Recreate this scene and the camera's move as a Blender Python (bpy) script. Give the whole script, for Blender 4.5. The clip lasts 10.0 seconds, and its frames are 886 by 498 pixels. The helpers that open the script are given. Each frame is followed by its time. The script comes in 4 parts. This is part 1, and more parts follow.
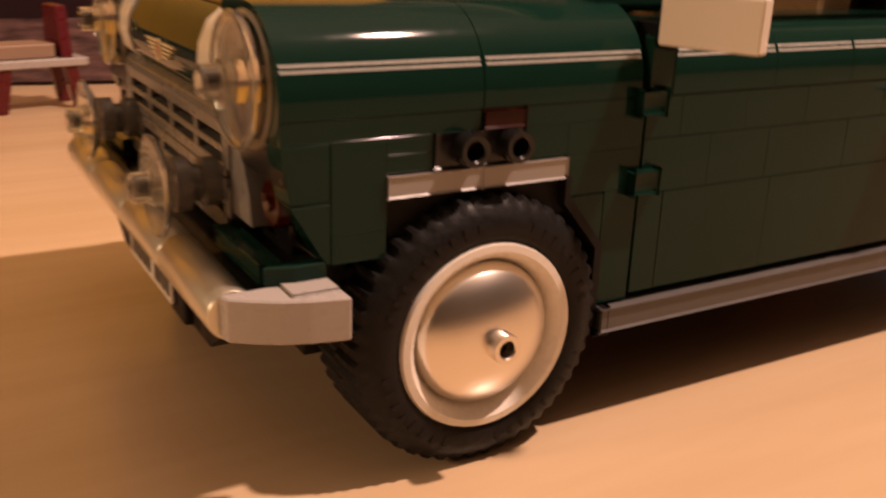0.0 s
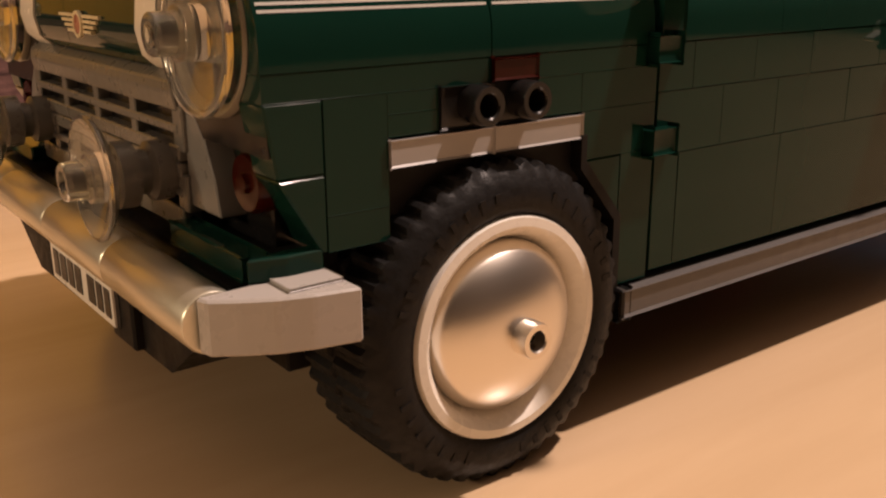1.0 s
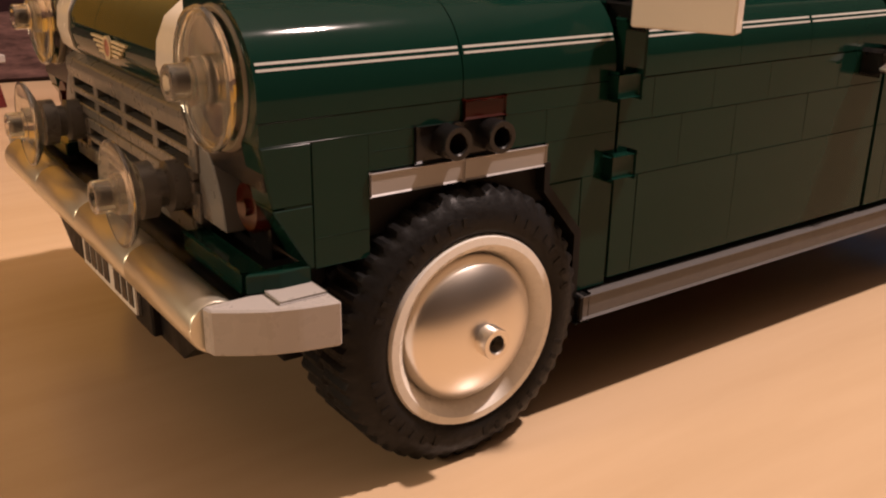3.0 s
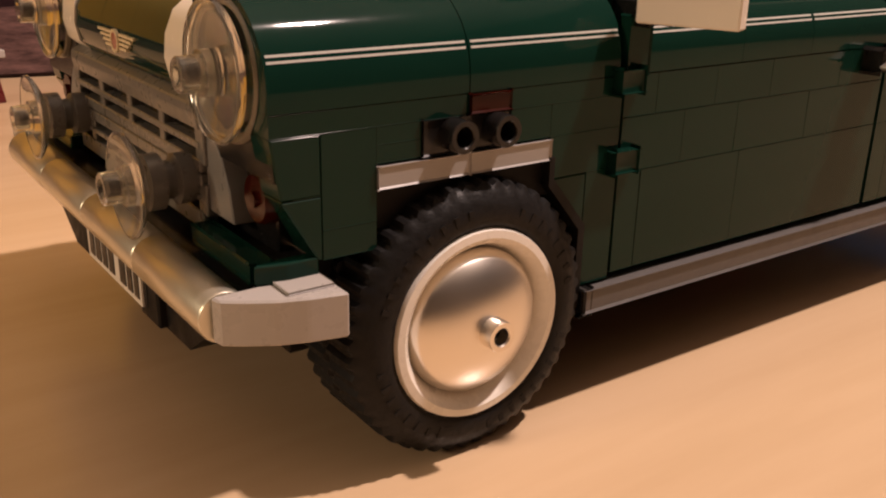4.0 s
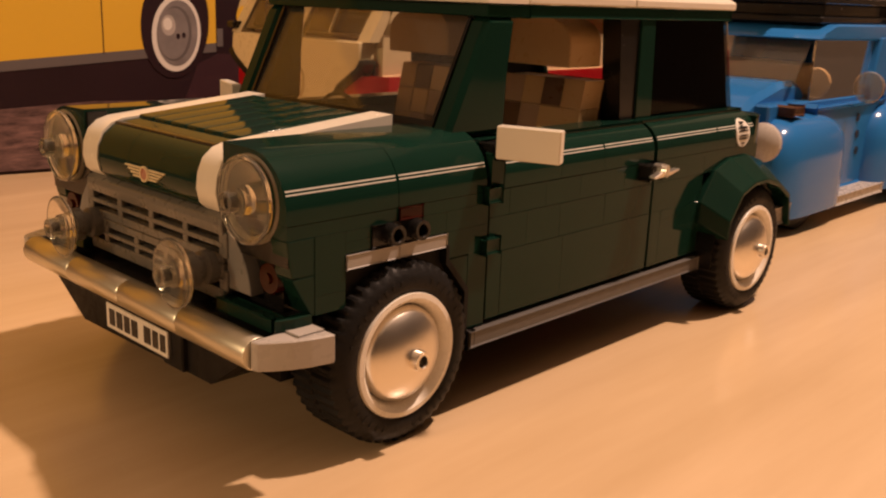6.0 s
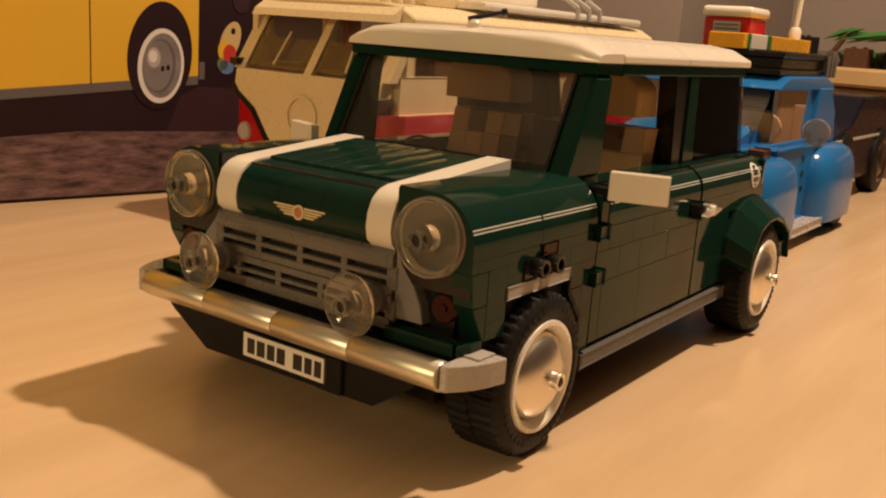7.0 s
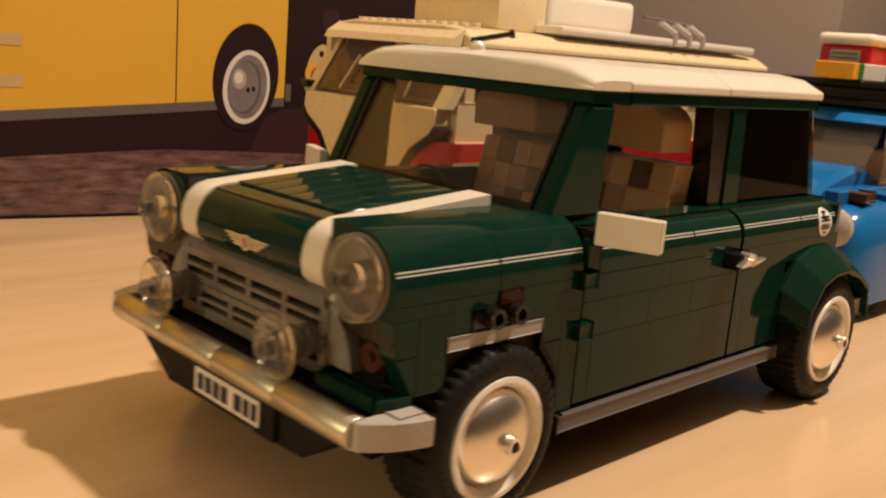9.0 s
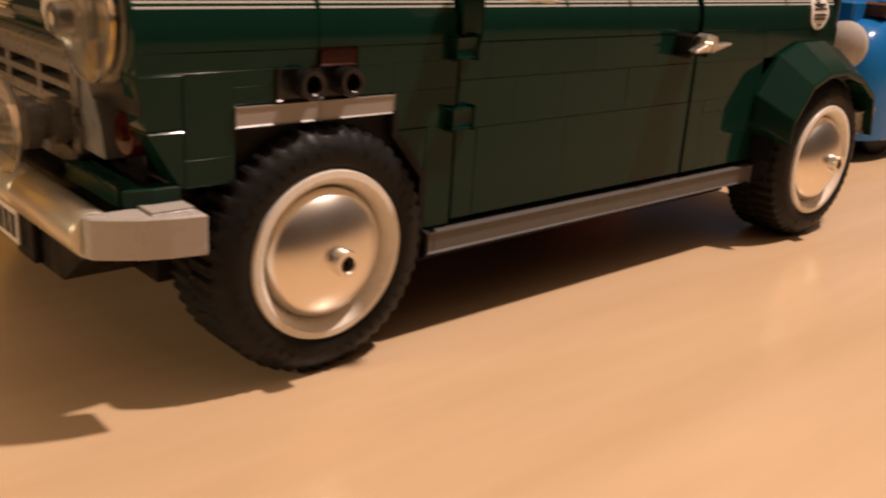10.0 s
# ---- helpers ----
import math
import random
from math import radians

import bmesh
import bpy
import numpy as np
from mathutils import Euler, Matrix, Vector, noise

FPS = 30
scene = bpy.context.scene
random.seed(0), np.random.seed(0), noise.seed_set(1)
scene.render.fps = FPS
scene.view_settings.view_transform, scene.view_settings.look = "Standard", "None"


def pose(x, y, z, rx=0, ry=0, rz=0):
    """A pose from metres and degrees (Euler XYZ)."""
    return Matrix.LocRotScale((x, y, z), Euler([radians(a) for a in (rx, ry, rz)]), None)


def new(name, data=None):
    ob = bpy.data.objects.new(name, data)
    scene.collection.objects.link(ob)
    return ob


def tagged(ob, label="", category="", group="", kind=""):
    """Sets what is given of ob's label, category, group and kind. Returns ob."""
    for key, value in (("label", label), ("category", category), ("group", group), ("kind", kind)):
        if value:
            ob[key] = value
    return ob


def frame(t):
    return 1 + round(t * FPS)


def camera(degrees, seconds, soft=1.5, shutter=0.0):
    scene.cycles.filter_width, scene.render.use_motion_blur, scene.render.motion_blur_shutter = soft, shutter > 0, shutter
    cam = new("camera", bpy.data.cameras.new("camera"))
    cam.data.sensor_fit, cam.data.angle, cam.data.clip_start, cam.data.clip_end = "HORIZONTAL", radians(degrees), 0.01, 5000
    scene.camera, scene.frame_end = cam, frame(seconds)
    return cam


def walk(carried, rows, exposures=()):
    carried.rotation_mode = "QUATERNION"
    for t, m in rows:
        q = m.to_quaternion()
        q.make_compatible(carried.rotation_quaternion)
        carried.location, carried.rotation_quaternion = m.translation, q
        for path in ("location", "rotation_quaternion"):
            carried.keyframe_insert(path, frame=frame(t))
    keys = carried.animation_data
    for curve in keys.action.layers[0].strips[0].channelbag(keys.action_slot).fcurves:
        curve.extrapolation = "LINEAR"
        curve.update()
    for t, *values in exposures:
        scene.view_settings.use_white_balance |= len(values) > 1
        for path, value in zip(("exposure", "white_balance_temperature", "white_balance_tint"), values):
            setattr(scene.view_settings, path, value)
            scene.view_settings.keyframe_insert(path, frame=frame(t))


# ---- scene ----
cam = camera(50.5, 10.0, 2.1, 0.5)
# seconds, place, heading, tilt, lean
PATH = [
    (0, -0.07650, -0.17298, 0.08455, -30.719, -19.025, 2.117),
    (0.5, -0.07123, -0.15612, 0.06501, -35.510, -15.980, -0.900),
    (1, -0.07861, -0.14778, 0.07022, -37.295, -16.946, -0.353),
    (1.5, -0.07615, -0.15782, 0.07803, -37.090, -18.774, 0.111),
    (2, -0.07891, -0.16163, 0.08454, -36.373, -19.789, 0.792),
    (2.5, -0.08061, -0.16411, 0.08502, -35.617, -20.050, 0.695),
    (4, -0.08376, -0.16458, 0.08439, -35.953, -20.035, 1.258),
    (4.5, -0.08990, -0.16196, 0.08314, -36.550, -20.165, 1.889),
    (5, -0.11661, -0.18842, 0.09829, -40.797, -17.640, 3.094),
    (5.2, -0.12762, -0.20307, 0.10862, -42.152, -16.574, 3.494),
    (6.3, -0.17065, -0.21059, 0.10620, -49.479, -14.091, 2.833),
    (6.5, -0.19349, -0.18937, 0.11279, -52.618, -13.822, 4.628),
    (7, -0.21114, -0.17352, 0.11091, -54.643, -12.973, 4.051),
    (7.5, -0.20741, -0.17538, 0.10360, -53.822, -12.752, 4.227),
    (8, -0.20376, -0.17765, 0.09943, -52.497, -11.984, 4.174),
    (8.5, -0.19495, -0.18340, 0.10137, -50.411, -12.108, 4.295),
    (9, -0.15918, -0.19670, 0.11315, -44.578, -12.124, 4.753),
    (9.3, -0.11903, -0.19680, 0.10159, -41.898, -13.965, 3.545),
    (9.5, -0.10539, -0.19235, 0.08518, -41.942, -15.596, 1.501),
    (9.7, -0.09992, -0.17964, 0.07960, -42.885, -17.769, 3.082),
    (10, -0.09165, -0.18805, 0.07883, -42.696, -18.776, 3.711),
]
# seconds, stops, white balance
EXPOSURES = [(0, 0.01, 6500, 40), (0.7, 0.04, 5750, 26), (2.5, 0.05, 5550, 28), (4.5, 0.08, 5600, 28), (5.2, 0.05, 6050, 27), (6.4, -0.06, 6950, 36), (7.0, -0.07, 6550, 17), (8.5, 0.02, 6450, 15), (9.0, 0.05, 5950, 15), (9.5, 0.08, 5450, 13), (10, 0.02, 5700, 24)]
walk(cam, [(t, pose(x, y, z, 90 + tilt, 0, turn) @ pose(0, 0, 0, 0, 0, lean)) for t, x, y, z, turn, tilt, lean in PATH], EXPOSURES)

# ---- light: two warm lamps in a closed room ----
world = bpy.data.worlds.new("room_dark")
world.use_nodes = True
world.node_tree.nodes["Background"].inputs[0].default_value = (0.9, 0.62, 0.38, 1)
world.node_tree.nodes["Background"].inputs[1].default_value = 0.02
scene.world = world
scene.view_settings.exposure = 0.0


def bulb(name, where, watts, radius, colour):
    data = bpy.data.lights.new(name, "POINT")
    data.energy, data.shadow_soft_size, data.color = watts, radius, colour
    ob = new(name, data)
    ob.location = where
    return ob


# a warm lamp over the table and the room's ceiling globe
WARM = (1.0, 0.75, 0.50)
bulb("table_lamp_bulb", (0.39, -0.235, 0.86), 43.0, 0.018, WARM)
bulb("ceiling_globe_bulb", (-1.40, 0.12, 0.56), 23.0, 0.10, (1.0, 0.75, 0.38))

# ---- materials ----
def material(name, colour, rough=0.35, metal=0.0, gloss=0.5, noise_scale=60.0, vary=0.06, bump=0.0, bump_scale=400.0, clear=0.0, dust=0.0):
    m = bpy.data.materials.new(name)
    m.use_nodes = True
    n, l = m.node_tree.nodes, m.node_tree.links
    p = n["Principled BSDF"]
    p.inputs["Metallic"].default_value = metal
    p.inputs["Coat Weight"].default_value = clear
    p.inputs["Specular IOR Level"].default_value = gloss
    p.inputs["Coat Roughness"].default_value = 0.08
    co = n.new("ShaderNodeTexCoord")
    no = n.new("ShaderNodeTexNoise")
    no.inputs["Scale"].default_value = noise_scale
    no.inputs["Detail"].default_value = 6
    l.new(co.outputs["Object"], no.inputs["Vector"])
    ramp = n.new("ShaderNodeMix")
    ramp.data_type = "RGBA"
    a = [max(0, c * (1 - vary)) for c in colour]
    b = [min(1, c * (1 + vary) + dust) for c in colour]
    ramp.inputs["A"].default_value, ramp.inputs["B"].default_value = (*a, 1), (*b, 1)
    l.new(no.outputs["Fac"], ramp.inputs["Factor"])
    l.new(ramp.outputs["Result"], p.inputs["Base Color"])
    mr = n.new("ShaderNodeMapRange")
    mr.inputs["From Min"].default_value, mr.inputs["From Max"].default_value = 0.3, 0.7
    mr.inputs["To Min"].default_value, mr.inputs["To Max"].default_value = rough * 0.8, rough * 1.25
    fine = n.new("ShaderNodeTexNoise")
    fine.inputs["Scale"].default_value = bump_scale
    fine.inputs["Detail"].default_value = 4
    l.new(co.outputs["Object"], fine.inputs["Vector"])
    l.new(fine.outputs["Fac"], mr.inputs["Value"])
    l.new(mr.outputs["Result"], p.inputs["Roughness"])
    if bump:
        bu = n.new("ShaderNodeBump")
        bu.inputs["Strength"].default_value, bu.inputs["Distance"].default_value = bump, 0.0006
        l.new(fine.outputs["Fac"], bu.inputs["Height"])
        l.new(bu.outputs["Normal"], p.inputs["Normal"])
    return m


def see_through(name, colour, rough=0.03, ior=1.45, through_light=1.0):
    m = bpy.data.materials.new(name)
    m.use_nodes = True
    p = m.node_tree.nodes["Principled BSDF"]
    p.inputs["Base Color"].default_value = (*colour, 1)
    p.inputs["Transmission Weight"].default_value = through_light
    p.inputs["Roughness"].default_value = rough
    p.inputs["IOR"].default_value = ior
    return m


GREEN = material("dark_green_plastic", (0.0048, 0.0255, 0.0172), 0.065, gloss=0.18, vary=0.10, bump_scale=250)
WHITE = material("white_plastic", (0.74, 0.69, 0.59), 0.22)
CREAM = material("cream_plastic", (0.68, 0.56, 0.35), 0.3)
BLACK = material("black_plastic", (0.0115, 0.0108, 0.0105), 0.22, gloss=0.4)
RUBBER = material("black_rubber", (0.0085, 0.0080, 0.0078), 0.5, gloss=0.2, bump=0.2, bump_scale=900, dust=0.002)
RIM = material("white_wheel_rim", (0.86, 0.82, 0.73), 0.28)
SILVER = material("pearl_silver_hubcap", (0.88, 0.83, 0.75), 0.28, metal=1.0, vary=0.02, bump_scale=12)
GREY = material("light_grey_plastic", (0.42, 0.39, 0.36), 0.28)
FLAT_SILVER = material("flat_silver_plastic", (0.12, 0.113, 0.108), 0.42, gloss=0.3, metal=0.1)
TRIM_GREY = material("stone_grey_plastic", (0.34, 0.32, 0.30), 0.35)
RING = material("lamp_back_plastic", (0.25, 0.22, 0.165), 0.2)
DARK_GREY = material("dark_grey_plastic", (0.135, 0.127, 0.112), 0.3)
CHROME = material("warm_chrome", (0.66, 0.62, 0.50), 0.31, metal=0.90, noise_scale=90, vary=0.06, bump_scale=40)
TAN = material("tan_plastic", (0.46, 0.30, 0.14), 0.32)
BROWN = material("brown_plastic", (0.09, 0.04, 0.02), 0.32)
NOUGAT = material("dusty_tan_plastic", (0.32, 0.21, 0.14), 0.35)
CLEAR = see_through("clear_plastic", (0.96, 0.92, 0.81), 0.02, 1.45, 0.94)
GLASS = see_through("window_plastic", (0.84, 0.79, 0.70), 0.03, 1.40, 0.97)
# dark tint and low IOR stand for the shade behind the side windows
DARK_GLASS = see_through("shaded_window_plastic", (0.30, 0.29, 0.27), 0.03, 1.14)
UNDER = material("matt_black_plastic", (0.013, 0.012, 0.0115), 0.5, gloss=0.12)
# dimness of the room's unlit side, put into the wall colour
WALL_DIM = material("dimmed_beige_wall_paint", (0.09, 0.07, 0.055), 0.8, noise_scale=4, vary=0.06, bump=0.15, bump_scale=120)
FROST = see_through("milky_clear_plastic", (0.72, 0.60, 0.44), 0.10, 1.4, 0.86)
MID_GREY = material("mid_grey_plastic", (0.20, 0.195, 0.185), 0.32)
ORANGE = material("transparent_orange_plastic", (0.034, 0.0050, 0.0022), 0.12, gloss=0.18)
PLATE = material("printed_white_plate", (0.82, 0.80, 0.74), 0.3)
INK = material("black_print", (0.01, 0.01, 0.01), 0.4)
STRIPE = material("silver_print_line", (0.55, 0.55, 0.50), 0.3)
BADGE = material("gold_print", (0.72, 0.60, 0.36), 0.3)
BADGE_RED = material("red_print", (0.40, 0.17, 0.11), 0.3)
BLUE = material("medium_azure_plastic", (0.013, 0.138, 0.40), 0.16)
RED = material("red_plastic", (0.42, 0.010, 0.012), 0.2)
DARK_RED = material("dark_red_plastic", (0.10, 0.008, 0.010), 0.3)
YELLOW = material("yellow_plastic", (0.75, 0.36, 0.02), 0.25)
LEAF = material("green_plastic_leaf", (0.03, 0.16, 0.03), 0.4)
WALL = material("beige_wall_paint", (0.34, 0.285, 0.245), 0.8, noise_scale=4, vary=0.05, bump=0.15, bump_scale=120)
CEIL = material("white_ceiling_paint", (0.70, 0.66, 0.60), 0.85, noise_scale=3)
WOOD_BROWN = material("brown_shelf_wood", (0.20, 0.10, 0.045), 0.5, noise_scale=14, vary=0.3)
CARD_YELLOW = material("printed_yellow_card", (0.62, 0.365, 0.030), 0.4, noise_scale=5, vary=0.05)
CARD_DARK = material("printed_dark_card", (0.020, 0.009, 0.012), 0.5, gloss=0.15, noise_scale=20, vary=0.3)
CARD_GREY = material("printed_grey_card", (0.11, 0.095, 0.095), 0.45, gloss=0.25)
CARD_RIM = material("printed_white_card", (0.62, 0.58, 0.54), 0.45)
CARD_HUB = material("printed_silver_card", (0.17, 0.15, 0.15), 0.4, noise_scale=90, vary=0.5)
CARD_RED = material("printed_red_card", (0.45, 0.03, 0.02), 0.45)
CARD_BLUE = material("printed_blue_card", (0.10, 0.16, 0.32), 0.45)
CARD_PURPLE = material("printed_purple_card", (0.036, 0.014, 0.019), 0.5, gloss=0.2, noise_scale=30, vary=0.25)
CARD_SHINE = material("printed_light_card", (0.36, 0.32, 0.30), 0.45)
CARD_GREEN = material("printed_green_card", (0.10, 0.15, 0.08), 0.45)
CARD_TAN = material("printed_tan_card", (0.50, 0.36, 0.16), 0.45)


def table_material():
    m = bpy.data.materials.new("pale_beech_laminate")
    m.use_nodes = True
    n, l = m.node_tree.nodes, m.node_tree.links
    p = n["Principled BSDF"]
    co = n.new("ShaderNodeTexCoord")
    mp = n.new("ShaderNodeMapping")
    mp.inputs["Scale"].default_value = (2.0, 16.0, 1.0)
    mp.inputs["Rotation"].default_value = (0, 0, radians(20))
    l.new(co.outputs["Object"], mp.inputs["Vector"])
    grain = n.new("ShaderNodeTexNoise")
    grain.inputs["Scale"].default_value, grain.inputs["Detail"].default_value = 3.0, 7
    l.new(mp.outputs["Vector"], grain.inputs["Vector"])
    fleck = n.new("ShaderNodeTexNoise")
    fleck.inputs["Scale"].default_value, fleck.inputs["Detail"].default_value = 14.0, 5
    l.new(mp.outputs["Vector"], fleck.inputs["Vector"])
    r = n.new("ShaderNodeValToRGB")
    r.color_ramp.elements[0].position, r.color_ramp.elements[0].color = 0.25, (0.560, 0.395, 0.225, 1)
    r.color_ramp.elements[1].position, r.color_ramp.elements[1].color = 0.75, (0.66, 0.48, 0.295, 1)
    l.new(grain.outputs["Fac"], r.inputs["Fac"])
    r2 = n.new("ShaderNodeValToRGB")
    r2.color_ramp.elements[0].position, r2.color_ramp.elements[0].color = 0.35, (0.965, 0.955, 0.94, 1)
    r2.color_ramp.elements[1].position, r2.color_ramp.elements[1].color = 0.6, (1, 1, 1, 1)
    l.new(fleck.outputs["Fac"], r2.inputs["Fac"])
    mx = n.new("ShaderNodeMix")
    mx.data_type, mx.blend_type = "RGBA", "MULTIPLY"
    mx.inputs["Factor"].default_value = 0.55
    l.new(r.outputs["Color"], mx.inputs["A"])
    l.new(r2.outputs["Color"], mx.inputs["B"])
    l.new(mx.outputs["Result"], p.inputs["Base Color"])
    mr = n.new("ShaderNodeMapRange")
    mr.inputs["To Min"].default_value, mr.inputs["To Max"].default_value = 0.18, 0.25
    l.new(grain.outputs["Fac"], mr.inputs["Value"])
    l.new(mr.outputs["Result"], p.inputs["Roughness"])
    return m


def rug_print_material():
    m = bpy.data.materials.new("printed_purple_rug")
    m.use_nodes = True
    n, l = m.node_tree.nodes, m.node_tree.links
    p = n["Principled BSDF"]
    co = n.new("ShaderNodeTexCoord")
    mp = n.new("ShaderNodeMapping")
    mp.inputs["Scale"].default_value = (0.8, 1.0, 3.6)
    mp.inputs["Rotation"].default_value = (0, radians(14), 0)
    l.new(co.outputs["Object"], mp.inputs["Vector"])
    no = n.new("ShaderNodeTexNoise")
    no.inputs["Scale"].default_value, no.inputs["Detail"].default_value = 75.0, 8
    no.inputs["Roughness"].default_value = 0.65
    l.new(mp.outputs["Vector"], no.inputs["Vector"])
    r = n.new("ShaderNodeValToRGB")
    r.color_ramp.elements[0].position, r.color_ramp.elements[0].color = 0.34, (0.026, 0.011, 0.014, 1)
    r.color_ramp.elements[1].position, r.color_ramp.elements[1].color = 0.66, (0.190, 0.105, 0.100, 1)
    l.new(no.outputs["Fac"], r.inputs["Fac"])
    l.new(r.outputs["Color"], p.inputs["Base Color"])
    p.inputs["Roughness"].default_value = 0.5
    return m


BEECH = table_material()
RUG = rug_print_material()


# ---- shape helpers ----
def empty(name, at=(0, 0, 0), turn=0.0):
    ob = new(name)
    ob.matrix_world = pose(*at, 0, 0, turn)
    return ob


def part(name, bm, mat, parent=None, label="", smooth=False):
    me = bpy.data.meshes.new(name)
    bmesh.ops.recalc_face_normals(bm, faces=bm.faces)
    bm.to_mesh(me)
    bm.free()
    me.materials.append(mat)
    if smooth:
        me.shade_smooth()
        me.set_sharp_from_angle(angle=radians(38))
    ob = new(name, me)
    if parent is not None:
        ob.parent = parent
    if label:
        tagged(ob, label)
    return ob


def soften(bm, r, seg=1):
    if r > 0:
        bmesh.ops.bevel(bm, geom=list(bm.edges), offset=r, segments=seg, profile=0.6, affect="EDGES", clamp_overlap=True)
    return bm


def block(x0, x1, y0, y1, z0, z1, r=0.0003, seg=1):
    bm = bmesh.new()
    bmesh.ops.create_cube(bm, size=1)
    for v in bm.verts:
        v.co = Vector(((x0 + x1) / 2 + v.co.x * (x1 - x0), (y0 + y1) / 2 + v.co.y * (y1 - y0), (z0 + z1) / 2 + v.co.z * (z1 - z0)))
    return soften(bm, r, seg)


def prism(points, axis, a, b, r=0.0):
    """A closed outline of (u, v) pushed along an axis from a to b: x -> (y, z), y -> (x, z), z -> (x, y)."""
    bm = bmesh.new()
    def at(u, v, w):
        return {"x": (w, u, v), "y": (u, w, v), "z": (u, v, w)}[axis]
    lo = [bm.verts.new(at(u, v, a)) for u, v in points]
    hi = [bm.verts.new(at(u, v, b)) for u, v in points]
    bm.faces.new(lo)
    bm.faces.new(hi[::-1])
    k = len(points)
    for i in range(k):
        bm.faces.new((lo[i], hi[i], hi[(i + 1) % k], lo[(i + 1) % k]))
    bmesh.ops.recalc_face_normals(bm, faces=bm.faces)
    return soften(bm, r)


def turned(profile, axis, at, seg=40, flip=1):
    """A profile of (radius, height) turned round an axis through at; flip -1 turns its height round."""
    bm = bmesh.new()
    rings = []
    for rad, h in profile:
        ring = []
        for i in range(seg):
            a = 2 * math.pi * i / seg
            u, v, w = rad * math.cos(a), rad * math.sin(a), h * flip
            p = {"x": (w, u, v), "y": (u, w, v), "z": (u, v, w)}[axis]
            ring.append(bm.verts.new(Vector(p) + Vector(at)))
        rings.append(ring)
    for r0, r1 in zip(rings, rings[1:]):
        for i in range(seg):
            j = (i + 1) % seg
            bm.faces.new((r0[i], r0[j], r1[j], r1[i]))
    closed = profile[0] == profile[-1]
    for ring in () if closed else (rings[0], rings[-1]):
        if len(set(round(v.co.x + 7 * v.co.y + 13 * v.co.z, 7) for v in ring)) > 2:
            bm.faces.new(ring)
    bmesh.ops.remove_doubles(bm, verts=bm.verts, dist=1e-6)
    bmesh.ops.recalc_face_normals(bm, faces=bm.faces)
    return bm


def rod(a, b, rad, seg=14):
    a, b = Vector(a), Vector(b)
    bm = bmesh.new()
    bmesh.ops.create_cone(bm, cap_ends=True, segments=seg, radius1=rad, radius2=rad, depth=(b - a).length)
    turn = (b - a).to_track_quat("Z", "Y").to_matrix().to_4x4()
    bmesh.ops.transform(bm, matrix=Matrix.Translation((a + b) / 2) @ turn, verts=bm.verts)
    return bm


def join(*bms):
    out = bms[0]
    for b in bms[1:]:
        me = bpy.data.meshes.new("joined")
        b.to_mesh(me)
        b.free()
        out.from_mesh(me)
        bpy.data.meshes.remove(me)
    return out


def arc(cx, cz, rad, a0, a1, n):
    return [(cx + rad * math.cos(radians(a0 + (a1 - a0) * i / n)), cz + rad * math.sin(radians(a0 + (a1 - a0) * i / n))) for i in range(n + 1)]


# ---- the room and the table ----
part("table_top", block(-0.75, 0.80, -0.75, 0.85, -0.03, 0.0, 0.004, 2), BEECH)
tagged(bpy.data.objects["table_top"], "pale beech table top with a satin laminate surface", "table", kind="structure")
# dark stretch split off the east wall so the car's side reflects dimness
tagged(part("wall_east_end", block(1.62, 1.74, -2.2, -0.05, -0.8, 1.75, 0), WALL_DIM), "plain wall on the dim side of the room, coloured dark", "wall", kind="structure")
tagged(part("wall_east", block(1.62, 1.74, -0.05, 1.42, -0.8, 1.75, 0), WALL), "plain beige painted wall behind the toys", "wall", kind="structure")
tagged(part("wall_recess", block(1.10, 1.62, 0.37, 1.30, -0.8, 1.75, 0), WALL), "beige painted wall corner that juts out", "wall", kind="structure")
tagged(part("wall_north", block(-2.2, 1.62, 1.30, 1.42, -0.8, 1.75, 0), WALL), "plain beige painted wall beside the table", "wall", kind="structure")
# these two walls also carry the room's dimness in their colour
tagged(part("wall_south", block(-2.2, 1.62, -2.32, -2.2, -0.8, 1.75, 0), WALL_DIM), "plain wall on the dim side of the room, coloured dark", "wall", kind="structure")
tagged(part("wall_west", block(-2.32, -2.2, -2.2, 1.42, -0.8, 1.75, 0), WALL_DIM), "plain wall on the dim side of the room, coloured dark", "wall", kind="structure")
tagged(part("ceiling", block(-2.32, 1.74, -2.32, 1.42, 1.75, 1.85, 0), CEIL), "white painted ceiling", "ceiling", kind="structure")
tagged(part("floor", block(-2.32, 1.74, -2.32, 1.42, -0.9, -0.8, 0), WOOD_BROWN), "brown wooden floor under the table", "floor", kind="structure")


# ---- the dark green toy car ----
car = tagged(empty("toy_car", (0.08, 0, 0)), "dark green brick-built toy car with white roof and bonnet stripes", "toy car")


def cp(name, bm, mat, label="", parent=None, smooth=False):
    """A part of the green car, given in world places."""
    ob = part(name, bm, mat, parent or car, label, smooth)
    ob.matrix_parent_inverse = (parent or car).matrix_world.inverted() if parent is None else Matrix()
    return ob


car.matrix_world = pose(0.08, 0, 0)
bpy.context.view_layer.update()

SIDE = 0.056     # half the body's width
REAR = 0.1665    # the rear axle
AXLE = 0.0213


